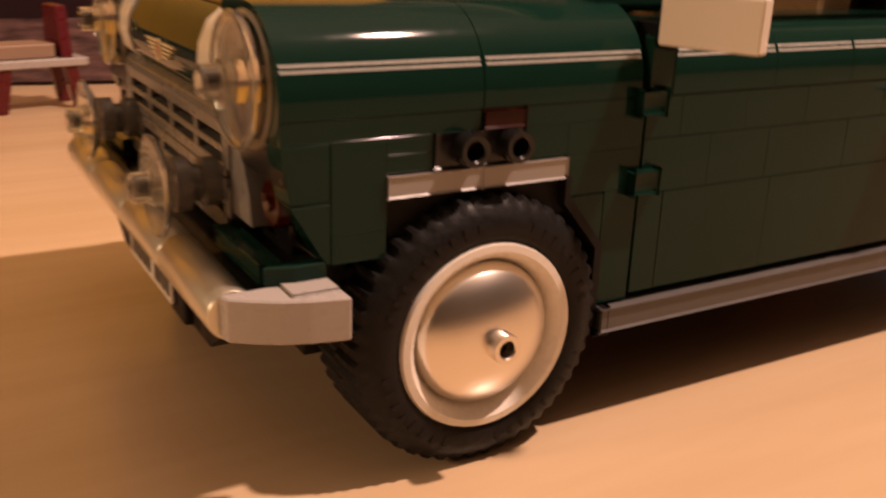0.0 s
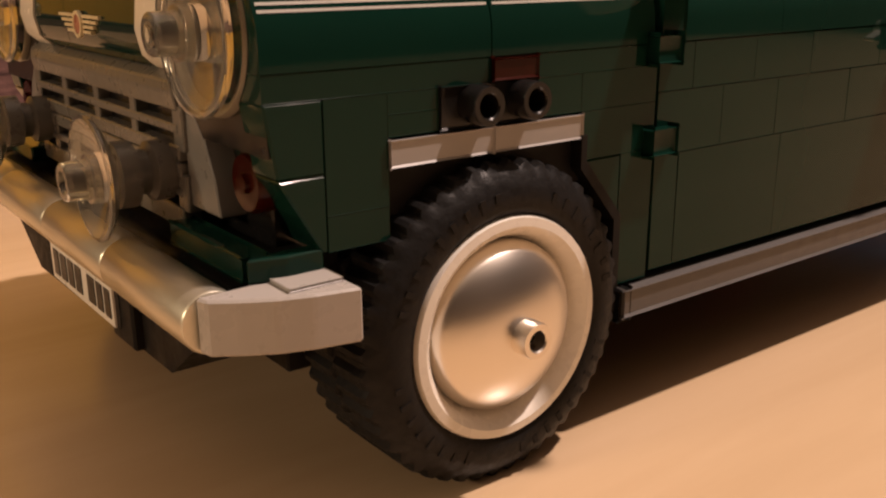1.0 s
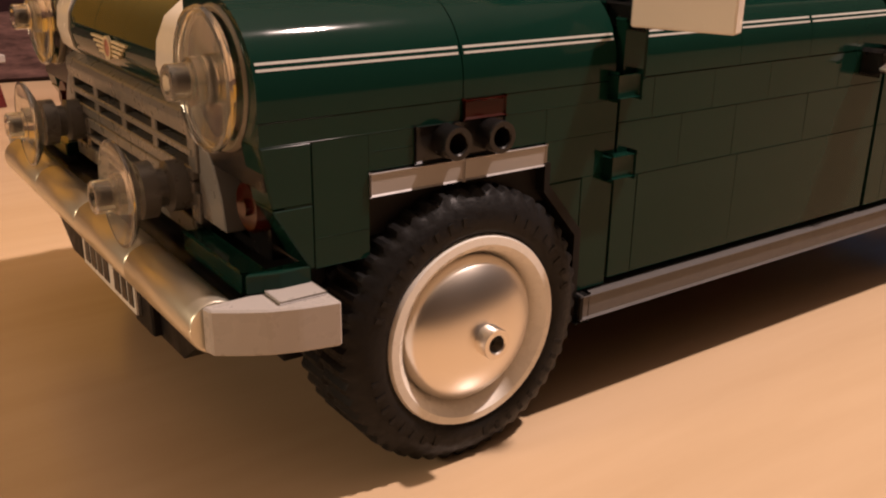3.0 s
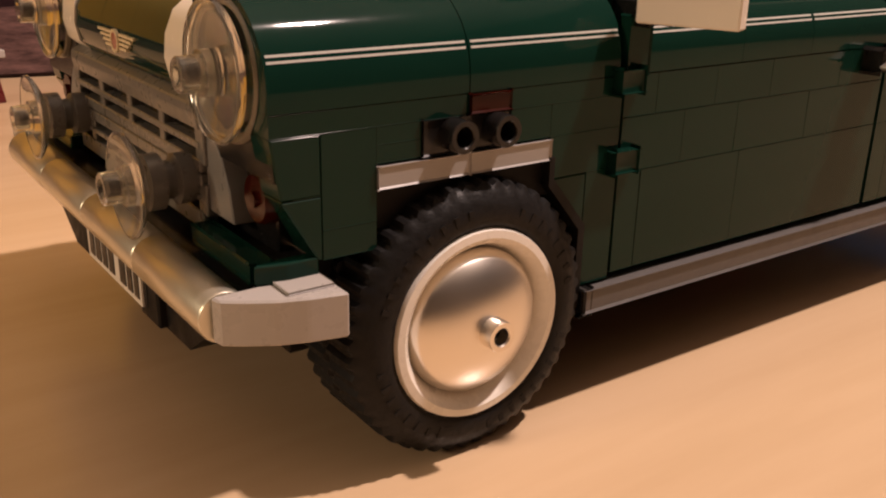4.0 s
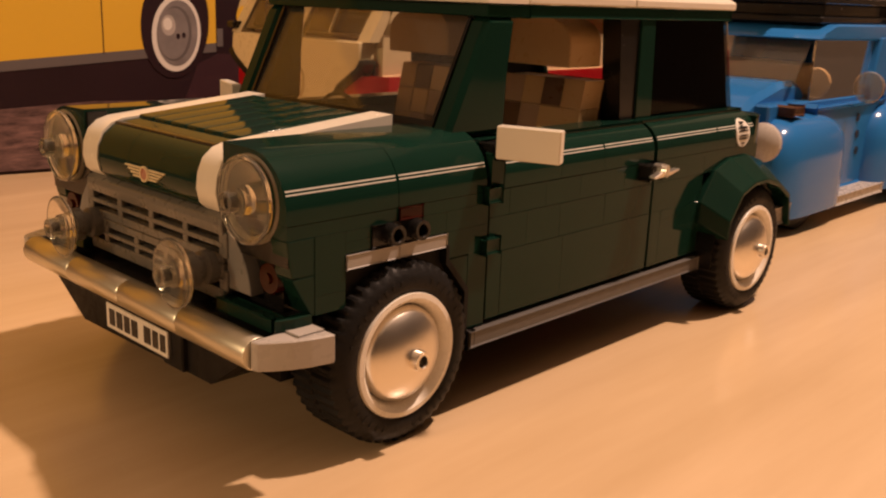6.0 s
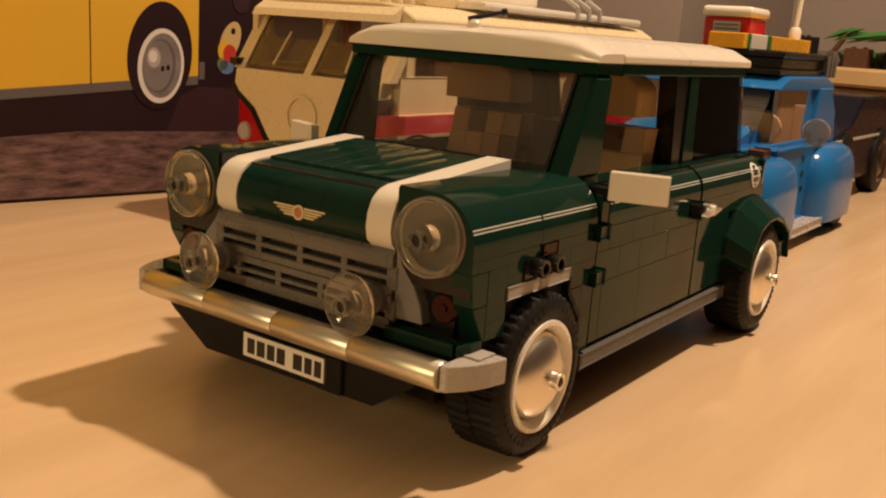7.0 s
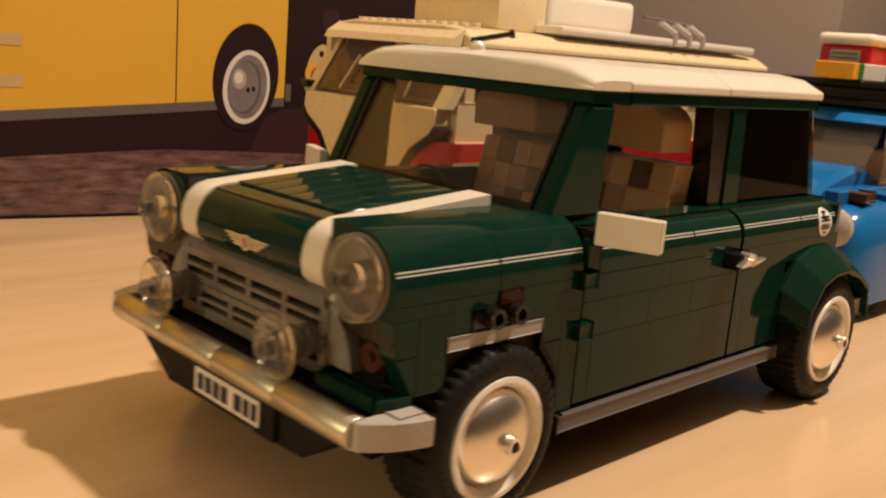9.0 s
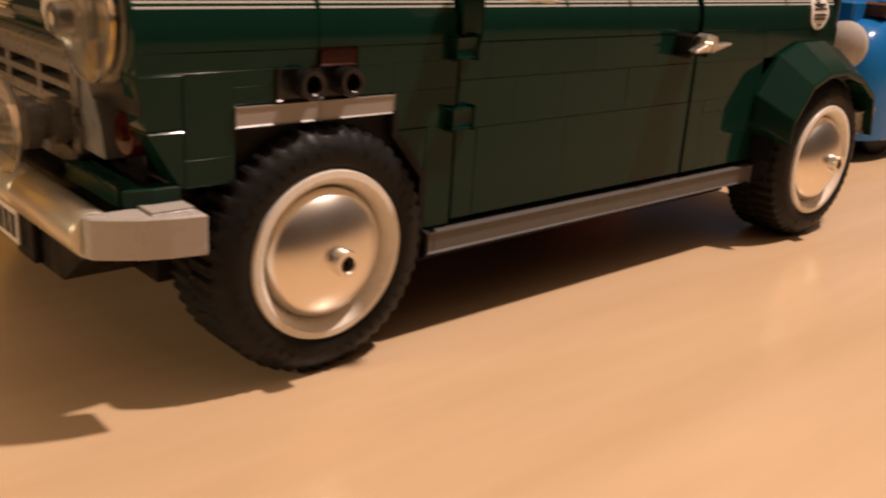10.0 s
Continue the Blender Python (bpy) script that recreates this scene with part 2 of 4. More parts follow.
def toy_wheel(x, s, out):
    """A wheel with whitewall rim; out: how far its outer face lies from the middle."""
    y = s * out
    ring = [(0.0120, -0.0150), (0.0156, -0.0150), (0.0158, -0.0002), (0.0155, 0.0005), (0.0143, 0.0006), (0.0133, -0.0002), (0.0127, -0.0018), (0.0120, -0.0030)]
    rim = cp("wheel", turned(ring, "y", (x, y, AXLE), 48, s), RIM, "white toy wheel rim with a domed silver hubcap", smooth=True)
    bm = bmesh.new()
    seg, rows = 192, []
    tyre = [(0.0150, -0.0165, 0), (0.0200, -0.0168, 0), (0.0222, -0.0160, 0), (0.0222, -0.0158, 1), (0.0222, -0.0092, 1), (0.0222, -0.0090, 0), (0.0222, -0.0084, 0), (0.0222, -0.0082, 2),
            (0.0222, -0.0026, 2), (0.0219, -0.0016, 2), (0.0214, -0.0010, 0), (0.0204, -0.0002, 0), (0.0186, 0.0004, 0), (0.0168, 0.0004, 0), (0.0158, -0.0002, 0), (0.0150, -0.0012, 0)]
    for rad, h, kind in tyre:
        ring_v = []
        for i in range(seg):
            a = 2 * math.pi * i / seg
            up = 0.0007 if kind and (i + (2 if kind == 2 else 0)) % 4 in (0, 1) else 0.0
            q = rad + up
            ring_v.append(bm.verts.new((x + q * math.cos(a), y + s * h, AXLE + q * math.sin(a))))
        rows.append(ring_v)
    for r0, r1 in zip(rows, rows[1:]):
        for i in range(seg):
            j = (i + 1) % seg
            bm.faces.new((r0[i], r0[j], r1[j], r1[i]))
    cp("tyre", bm, RUBBER, "black rubber tyre with a blocky tread", rim, True)
    marks = []
    for i in range(46):
        if i % 23 in (0, 1, 2, 11, 12, 13):
            continue
        a = 2 * math.pi * i / 46
        b = block(-0.0004, 0.0004, -0.0001, 0.0001, -0.0006 - 0.0003 * (i % 3), 0.0007, 0)
        bmesh.ops.transform(b, matrix=Matrix.Translation((x, y + s * 0.0004, AXLE)) @ Matrix.Rotation(a, 4, "Y") @ Matrix.Translation((0, 0, 0.0186)), verts=b.verts)
        marks.append(b)
    tagged(cp("sidewall_marking", join(*marks), RUBBER, "", rim), kind="stuff")
    dome = [(0.0, 0.0034), (0.0030, 0.0033), (0.0060, 0.0027), (0.0087, 0.0016), (0.0108, 0.0002), (0.0119, -0.0010), (0.0121, -0.0020), (0.0115, -0.0022)]
    cp("hubcap", turned(dome, "y", (x, y, AXLE), 56, s), SILVER, "domed pearl silver hubcap", rim, True)
    stud = [(0.0014, 0.0), (0.0014, 0.0056), (0.0016, 0.0058), (0.0024, 0.0058), (0.0025, 0.0055), (0.0025, 0.0030)]
    cp("hub_pin", turned(stud, "y", (x, y, AXLE), 24, s), SILVER, "hollow silver stud", rim, True)
    cp("pin_hole", turned([(0.0014, 0.0), (0.0014, 0.0036)], "y", (x, y, AXLE), 16, s), BLACK, "", rim)


for sx in (-1, 1):
    toy_wheel(0.0, sx, 0.0592)
    toy_wheel(REAR, sx, 0.0650)

# under the body
cp("chassis", join(block(0.022, 0.142, -0.050, 0.050, 0.012, 0.030), block(-0.024, 0.186, -0.041, 0.041, 0.0150, 0.040)), UNDER, "black underside of the car")
cp("wheel_well", block(-0.0240, 0.0225, -0.0545, 0.0545, 0.0385, 0.0450), UNDER)
for s in (-1, 1):
    cp("wheel_arch", prism([(0.0153, 0.0455), (0.0153, 0.0408), (0.0226, 0.0322), (0.0226, 0.0175), (0.0240, 0.0175), (0.0240, 0.0328), (0.0164, 0.0418), (0.0164, 0.0455)], "y", s * 0.0480, s * 0.0566), UNDER)
    cp("rocker", block(0.0245, 0.1420, s * 0.0500, s * 0.0575, 0.0165, 0.0208, 0.0004), FLAT_SILVER, "grey sill strip below the door")
    cp("sill_clip", block(0.0236, 0.0262, s * 0.0520, s * 0.0572, 0.0160, 0.0210, 0.0004), BLACK)


# side bricks: rectangles of (x0, x1, z0, z1) on both flanks
def side_brick(x0, x1, z0, z1, s, depth=0.006):
    """One brick of a flank, its outer face a little uneven as clipped bricks are."""
    bm = block(x0 + 0.00001, x1 - 0.00001, s * (SIDE - depth), s * (SIDE + random.uniform(-0.00003, 0.00003)), z0 + 0.00001, z1 - 0.00001, 0.00004)
    a, b = random.uniform(-0.004, 0.004), random.uniform(-0.006, 0.006)
    for v in bm.verts:
        if abs(v.co.y) > SIDE - 0.001:
            v.co.y += s * (a * (v.co.x - (x0 + x1) / 2) + b * (v.co.z - (z0 + z1) / 2))
    return bm


def flank(parent, rects, name="brick"):
    for x0, x1, z0, z1 in rects:
        for s in (-1, 1):
            cp(name, side_brick(x0, x1, z0, z1, s), GREEN, "", parent)


front_panel = cp("front_wing", block(-0.0255, 0.0310, -0.0500, 0.0500, 0.0458, 0.0570), GREEN, "dark green front wing of stacked bricks")
flank(front_panel, [(-0.0255, -0.0168, 0.0405, 0.0541), (-0.0255, -0.0168, 0.0362, 0.0405), (-0.0330, 0.0312, 0.0541, 0.0572),
                    (-0.0168, -0.0093, 0.0488, 0.0515), (-0.0168, -0.0093, 0.0515, 0.0541), (0.0070, 0.0155, 0.0488, 0.0541), (0.0155, 0.0310, 0.0488, 0.0541),
                    (0.0155, 0.0310, 0.0418, 0.0488), (0.0240, 0.0310, 0.0215, 0.0418)])
for s in (-1, 1):
    cp("brick", prism([(-0.0330, 0.0541), (-0.0316, 0.0455), (-0.0255, 0.0455), (-0.0255, 0.0541)], "y", s * 0.0500, s * SIDE, 0.00025), GREEN, "", front_panel)
    cp("brick", prism([(-0.0316, 0.0454), (-0.0262, 0.0362), (-0.0255, 0.0362), (-0.0255, 0.0454)], "y", s * 0.0500, s * SIDE, 0.0002), GREEN, "", front_panel)
    cp("brick", prism([(0.0157, 0.0417), (0.0157, 0.0412), (0.0235, 0.0322), (0.0240, 0.0320), (0.0240, 0.0417)], "y", s * 0.0500, s * SIDE, 0.0002), GREEN, "", front_panel)
    for x0, x1 in ((-0.0167, -0.0006), (-0.0005, 0.0156)):
        cp("arch_trim", block(x0, x1, s * 0.0490, s * 0.0563, 0.0451, 0.0484, 0.00025), TRIM_GREY, "light grey strip over the wheel", front_panel)
    cp("side_block", block(-0.0092, 0.0069, s * 0.0500, s * 0.0562, 0.0488, 0.0541, 0.0003), BLACK, "black block with two round sockets", front_panel)
    for x in (-0.0040, 0.0040):
        cp("socket", turned([(0.0015, 0.0), (0.0015, 0.0034), (0.0017, 0.0036), (0.0024, 0.0036), (0.0025, 0.0033), (0.0025, 0.0)], "y", (x, s * 0.0560, 0.0517), 24, s), BLACK, "glossy black round socket", front_panel, True)
    cp("side_marker", block(-0.0008, 0.0068, s * 0.0500, s * 0.0564, 0.0543, 0.0571, 0.0003), ORANGE, "small orange side lamp", front_panel)

# doors
for s in (-1, 1):
    door = cp("door", block(0.0320, 0.1092, s * 0.0440, s * 0.0505, 0.0222, 0.0690), GREEN, "dark green car door with a silver handle")
    for x0, x1, z0, z1 in [(0.0316, 0.0371, 0.0224, 0.0404), (0.0373, 0.0640, 0.0224, 0.0404), (0.06401, 0.1094, 0.0224, 0.0404),
                           (0.0316, 0.0472, 0.0405, 0.0500), (0.04721, 0.0620, 0.0405, 0.0500), (0.06201, 0.0840, 0.0405, 0.0500), (0.08401, 0.1094, 0.0405, 0.0500),
                           (0.0316, 0.0395, 0.0501, 0.0571), (0.03951, 0.0550, 0.0501, 0.0571), (0.05501, 0.0710, 0.0501, 0.0571), (0.07101, 0.0935, 0.0501, 0.0571), (0.09351, 0.1094, 0.0501, 0.0571)]:
        cp("brick", side_brick(x0, x1, z0, z1, s), GREEN, "", door)
    for z in (0.0430, 0.0565):
        cp("hinge", block(0.0287, 0.0342, s * 0.0540, s * 0.0576, z - 0.0019, z + 0.0019, 0.0006, 2), GREEN, "dark green hinge block", door, True)
    cp("handle_base", block(0.1010, 0.1080, s * 0.0550, s * 0.0596, 0.0528, 0.0570, 0.0008), BLACK, "", door)
    cp("handle", join(rod((0.1060, s * 0.0590, 0.0555), (0.1060, s * 0.0618, 0.0555), 0.0022), prism([(0.0995, 0.0542), (0.1000, 0.0535), (0.1085, 0.0538), (0.1138, 0.0550), (0.1140, 0.0556), (0.1085, 0.0553), (0.1040, 0.0556)], "y", s * 0.0605, s * 0.0630, 0.0003), rod((0.1058, s * 0.0616, 0.0555), (0.1062, s * 0.0632, 0.0555), 0.0020)), SILVER, "silver door handle", door, True)


# rounded shoulders along the flanks, with printed lines
def shoulder(name, x0, x1, top, inner, parent=None, radius=0.0085):
    for s in (-1, 1):
        base = 0.0573
        pts = [(s * inner, base), (s * SIDE, base)] + [(s * (SIDE - radius + radius * math.cos(a)), top - radius + radius * math.sin(a)) for a in [radians(9 * i) for i in range(11)]] + [(s * inner, top + 0.0002)]
        ob = cp(name, prism(pts, "x", x0, x1, 0.0), GREEN, "", parent, True)
        for z in (0.0638, 0.0646):
            line = block(x0 + 0.0004, x1 - 0.0004, s * (SIDE - 0.0004), s * (SIDE + 0.00006), z - 0.00016, z + 0.00016, 0)
            for v in line.verts:
                over = max(0.0, v.co.z - (top - radius))
                v.co.y -= s * (radius - math.sqrt(max(radius * radius - over * over, 0)))
            cp("printed_line", line, STRIPE, "pale printed line", ob)


shoulder("wing_top", -0.0330, -0.0009, 0.0722, 0.0330, radius=0.0125)
shoulder("wing_top", -0.0007, 0.0300, 0.0722, 0.0330, radius=0.0125)
shoulder("door_top", 0.0335, 0.0615, 0.0690, 0.0470)
shoulder("door_top", 0.0616, 0.0825, 0.0690, 0.0470)
shoulder("door_top", 0.0826, 0.1092, 0.0690, 0.0470)
shoulder("quarter_top", 0.1112, 0.1500, 0.0690, 0.0470)
shoulder("quarter_top", 0.1501, 0.1770, 0.0690, 0.0470)

# rear quarter
quarter = cp("rear_quarter", block(0.1108, 0.1800, -0.0500, 0.0500, 0.0400, 0.0572), GREEN, "dark green rear quarter with flared arch")
flank(quarter, [(0.1106, 0.1165, 0.0224, 0.0404), (0.1165, 0.1420, 0.0224, 0.0372), (0.1165, 0.1420, 0.0372, 0.0404), (0.1106, 0.1420, 0.0404, 0.0500), (0.1106, 0.1420, 0.0500, 0.0572), (0.1420, 0.1800, 0.0500, 0.0572)])
for s in (-1, 1):
    # a faceted flare: an outer and an inner outline joined by slanting faces
    big = [(0.1400, 0.0330), (0.1405, 0.0400), (0.1490, 0.0505), (0.1590, 0.0538), (0.1710, 0.0540), (0.1820, 0.0510), (0.1935, 0.0445), (0.1970, 0.0310)]
    mid, hole = ([(0.1665 + k * (px - 0.1665), 0.0019 + k * (pz - 0.0019)) for px, pz in big] for k in (0.86, 0.83))
    arch_bm = bmesh.new()
    rings = [[arch_bm.verts.new((px, s * yy, pz)) for px, pz in line] for line, yy in ((big, 0.0545), (big, 0.0572), (mid, 0.0668), (hole, 0.0668), (hole, 0.0545))]
    for r0, r1 in zip(rings, rings[1:] + rings[:1]):
        for i in range(7):
            arch_bm.faces.new((r0[i], r0[i + 1], r1[i + 1], r1[i]))
    for i in (0, 7):
        arch_bm.faces.new([r[i] for r in rings])
    bmesh.ops.recalc_face_normals(arch_bm, faces=arch_bm.faces)
    soften(arch_bm, 0.0003)
    cp("flared_arch", arch_bm, GREEN, "faceted dark green flare over the rear wheel", quarter)
    cp("arch_liner", prism(arc(REAR, AXLE, 0.0245, -10, 190, 14) + arc(REAR, AXLE, 0.0236, 190, -10, 14), "y", s * 0.0450, s * 0.0622), BLACK, "", quarter)
    seal = turned([(0.0, 0.0003), (0.0049, 0.0003), (0.0050, 0.0), (0.0, 0.0)], "y", (0.1678, s * 0.0561, 0.0618), 28, s)
    marks = [block(0.1678 - w, 0.1678 + w, s * 0.0560, s * 0.0566, z - 0.00022, z + 0.00022, 0) for w, z in ((0.0014, 0.0655), (0.0030, 0.0638), (0.0034, 0.0626), (0.0030, 0.0610), (0.0026, 0.0598), (0.0012, 0.0582))]
    marks += [block(0.1678 + x - 0.0002, 0.1678 + x + 0.0002, s * 0.0560, s * 0.0566, 0.0598, 0.0640, 0) for x in (-0.0030, -0.0008, 0.0012, 0.0030)]
    marks = join(*marks)
    for bm in (seal, marks):
        for v in bm.verts:
            over = max(0.0, v.co.z - 0.0605)
            v.co.y -= s * (0.0085 - math.sqrt(max(0.0085 ** 2 - over * over, 0)))
    cp("round_sticker", seal, PLATE, "white round sticker with dark print", quarter)
    cp("sticker_print", marks, INK, "", quarter)
    cp("rear_corner", prism([(0.1770, s * 0.0400), (0.1770, s * SIDE)] + [(0.1770 + 0.0115 * math.sin(radians(a)), s * (SIDE - 0.0115 + 0.0115 * math.cos(radians(a)))) for a in range(0, 91, 10)] + [(0.1885, s * 0.0400)], "z", 0.0440, 0.0672), GREEN, "", quarter, True)
    cp("rear_bumper_end", block(0.1830, 0.1960, s * 0.0480, s * 0.0640, 0.0270, 0.0335, 0.0008), GREY, "", quarter)
cp("tail", block(0.1700, 0.1880, -0.0450, 0.0450, 0.0250, 0.0680, 0.001), GREEN, "dark green tail of the car")
cp("rear_bumper", rod((0.1930, -0.0560, 0.0305), (0.1930, 0.0560, 0.0305), 0.0032), CHROME, "chrome rear bumper", smooth=True)

# bonnet
HOOD = [(-0.0318, 0.0556), (-0.0336, 0.0572), (-0.0343, 0.0605), (-0.0339, 0.0640), (-0.0324, 0.0672), (-0.0298, 0.0693), (-0.0265, 0.0703), (0.0150, 0.0742)]


def hood_strip(y0, y1, lift, end, mat, name, label=""):
    top = [(x - lift * 0.6, z + (lift if i > 3 else lift * 0.4 * (i / 4))) for i, (x, z) in enumerate(HOOD[:-1])]
    zend = 0.0703 + (end + 0.027) * (0.0742 - 0.0703) / 0.042 + lift
    return cp(name, prism(top + [(end, zend), (end, 0.0640), (-0.0260, 0.0560)], "y", y0, y1, 0.0), mat, label, smooth=True)


for y0 in (-0.0239, -0.0080, 0.0080):
    hood_strip(y0, y0 + 0.0158, -0.0001, 0.0150, GREEN, "bonnet", "dark green curved bonnet piece")
for s in (-1, 1):
    hood_strip(s * 0.0240, s * 0.0320, 0.0004, 0.0190, WHITE, "bonnet_stripe", "white stripe over the bonnet")
    hood_strip(s * 0.0321, s * 0.0345, -0.0024, 0.0150, GREEN, "bonnet_edge")
# six long tiles on the bonnet, each tipped a little
for i in range(6):
    y0 = -0.0239 + i * 0.00797
    bm = block(-0.0222, 0.0150, y0 + 0.00015, y0 + 0.00782, -0.0010, 0.0008, 0.0006, 3)
    tip = random.uniform(0.010, 0.022)
    for v in bm.verts:
        v.co.z += 0.0703 + (v.co.x + 0.027) * 0.0929 - 0.0001 + tip * (v.co.y - y0 - 0.004)
    cp("bonnet_tile", bm, GREEN, "long dark green bonnet tile", smooth=True)
cp("cowl", block(0.0120, 0.0330, -0.0450, 0.0450, 0.0640, 0.0705), GREEN)
cp("cowl_strip", block(0.0160, 0.0245, -0.0360, 0.0360, 0.0705, 0.0722), BLACK)
# winged badge
badge = cp("badge", turned([(0.0, 0.0004), (0.0015, 0.0004), (0.0016, 0.0), (0.0, 0.0)], "x", (-0.0343, -0.0006, 0.0602), 20, -1), BADGE_RED, "round red badge with gold printed wings")
cp("badge_ring", turned([(0.0015, 0.0), (0.0015, 0.00055), (0.0020, 0.00055), (0.0020, 0.0), (0.0015, 0.0)], "x", (-0.0343, -0.0006, 0.0602), 24, -1), BADGE, "", badge)
for s in (-1, 1):
    for i in range(4):
        cp("wing_line", block(-0.0346, -0.0337, s * 0.0019 - 0.0006, s * (0.0094 - 0.0013 * i) - 0.0006, 0.0612 - 0.00075 * i, 0.06165 - 0.00075 * i, 0), BADGE, "", badge)

# nose
cp("nose", block(-0.0290, -0.0200, -0.0490, 0.0490, 0.0300, 0.0700), BLACK)
grille = cp("grille", block(-0.0312, -0.0290, -0.0322, 0.0322, 0.0348, 0.0550), BLACK, "grey slatted radiator grille")
cp("grille_top", prism([(-0.0295, 0.0508), (-0.0333, 0.0508), (-0.0337, 0.0530), (-0.0335, 0.0545), (-0.0318, 0.0556), (-0.0295, 0.0556)], "y", -0.0325, 0.0325, 0.0002), DARK_GREY, "", grille)
for z0, z1 in ((0.0478, 0.0490), (0.0442, 0.0462), (0.0420, 0.0440), (0.0394, 0.0405), (0.0350, 0.0380)):
    cp("grille_slat", block(-0.0333, -0.0300, -0.0322, 0.0322, z0, z1, 0.0002), DARK_GREY, "", grille)
for i in range(9):
    y = -0.032 + i * 0.008
    w = 0.0016 if abs(y) > 0.03 else 0.0011
    if i % 2 == 0:
        cp("grille_bar", block(-0.0331, -0.0300, y - w, y + w, 0.0455, 0.0515, 0.0002), DARK_GREY, "", grille)
    if i % 2 == 1 or i in (0, 8):
        cp("grille_bar", block(-0.0331, -0.0300, y - w, y + w, 0.0375, 0.0425, 0.0002), DARK_GREY, "", grille)
for s in (-1, 1):
    cp("nose_slope", prism([(s * 0.0328, 0.0560), (s * 0.0328, 0.0385), (s * 0.0420, 0.0385), (s * 0.0410, 0.0430), (s * 0.0385, 0.0480), (s * 0.0350, 0.0520)], "x", -0.0325, -0.0270, 0.0002), MID_GREY, "grey curved slope beside the grille")
    cp("nose_panel", prism([(-0.0328, 0.0548), (-0.0328, 0.0540), (-0.0265, 0.0365), (-0.0235, 0.0365), (-0.0235, 0.0548)], "y", s * 0.0430, s * 0.0558), GREEN, "dark green slanted corner below the headlamp")
    cp("turn_signal", turned([(0.0, 0.0020), (0.0012, 0.0020), (0.0013, 0.0014), (0.0034, 0.0014), (0.0038, 0.0008), (0.0038, -0.0020), (0.0, -0.0020)], "x", (-0.0300, s * 0.0472, 0.0438), 28, -1), ORANGE, "round transparent orange turn signal", smooth=True)
    cp("wing_lip", prism([(-0.0310, s * 0.0560), (-0.0262, s * 0.0560), (-0.0262, s * 0.0535), (-0.0340, s * 0.0535), (-0.0355, s * 0.0548)], "z", 0.0340, 0.0368, 0.0002), GREEN, "dark green lip over the bumper")
    cp("bumper_shelf", block(-0.0322, -0.0262, s * 0.0330, s * 0.0534, 0.0342, 0.0358, 0.0002), UNDER, "black ledge behind the bumper")
    cp("nose_plate", block(-0.0355, -0.0323, s * 0.0330, s * 0.0534, 0.0340, 0.0368, 0.0003), GREEN, "dark green plate edge above the bumper")
    # headlamp
    head = cp("headlamp", turned([(0.0, 0.0), (0.0096, 0.0), (0.0100, 0.0004), (0.0100, 0.0012), (0.0097, 0.0016), (0.0090, 0.0014), (0.0084, 0.0006), (0.0, 0.0004)], "x", (-0.0318, s * 0.0440 + 0.0004, 0.0612), 40, -1), RING, "round clear headlamp with a stud in its middle", smooth=True)
    dish = [(0.0090 * k, 0.0004 + 0.0013 * k * k) for k in (0.0, 0.45, 0.6, 0.75, 0.88, 1.0)]
    lens = dish + [(0.0096, 0.0018), (0.0099, 0.0023), (0.0097, 0.0028), (0.0092, 0.0029), (0.0088, 0.0025)] + [(r, h + 0.0009) for r, h in dish[4:1:-1]] + [(0.0033, 0.0014), (0.0032, 0.0042), (0.0026, 0.0043), (0.0025, 0.0072), (0.0023, 0.0074), (0.0016, 0.0074), (0.0015, 0.0072), (0.0015, 0.0046), (0.0, 0.0046)]
    cp("lens", turned(lens, "x", (-0.0326, s * 0.0440 + 0.0004, 0.0612), 40, -1), CLEAR, "clear dished lens", head, True)
    cp("stud_hollow", turned([(0.0, 0.0), (0.0014, 0.0), (0.0014, 0.0016), (0.0, 0.0016)], "x", (-0.0375, s * 0.0440 + 0.0004, 0.0612), 20, -1), BLACK, "", head)
    wf = [(s * 0.0322, 0.0480), (s * 0.0555, 0.0480)] + [(s * (0.0432 + 0.0123 * math.cos(radians(q))), 0.0594 + 0.0123 * math.sin(radians(q))) for q in range(0, 91, 15)] + [(s * 0.0322, 0.0717)]
    cp("wing_front", prism(wf, "x", -0.0324, -0.0270), BLACK, "dark surround of the headlamp")
    # fog lamp
    fog = cp("fog_lamp", turned([(0.0, 0.0), (0.0040, 0.0), (0.0040, 0.0026), (0.0030, 0.0032), (0.0030, 0.0046), (0.0044, 0.0050), (0.0044, 0.0074), (0.0, 0.0074)], "x", (-0.0330, s * 0.0280 + 0.0008, 0.0425), 28, -1), DARK_GREY, "clear round fog lamp on a grey stem", smooth=True)
    dish = [(0.0078 * k, 0.0024 * k * k) for k in (0.0, 0.45, 0.6, 0.75, 0.88, 1.0)]
    flens = dish + [(0.0082, 0.0028), (0.0082, 0.0032), (0.0077, 0.0033)] + [(r, h + 0.0008) for r, h in dish[4:1:-1]] + [(0.0033, 0.0012), (0.0032, 0.0034), (0.0026, 0.0035), (0.0025, 0.0064), (0.0023, 0.0066), (0.0016, 0.0066), (0.0015, 0.0063), (0.0015, 0.0038), (0.0, 0.0038)]
    cp("lens", turned(flens, "x", (-0.0402, s * 0.0280 + 0.0008, 0.0425), 36, -1), CLEAR, "clear dished lens", fog, True)
    cp("stud_hollow", turned([(0.0, 0.0), (0.0014, 0.0), (0.0014, 0.0016), (0.0, 0.0016)], "x", (-0.0443, s * 0.0280 + 0.0008, 0.0425), 20, -1), BLACK, "", fog)

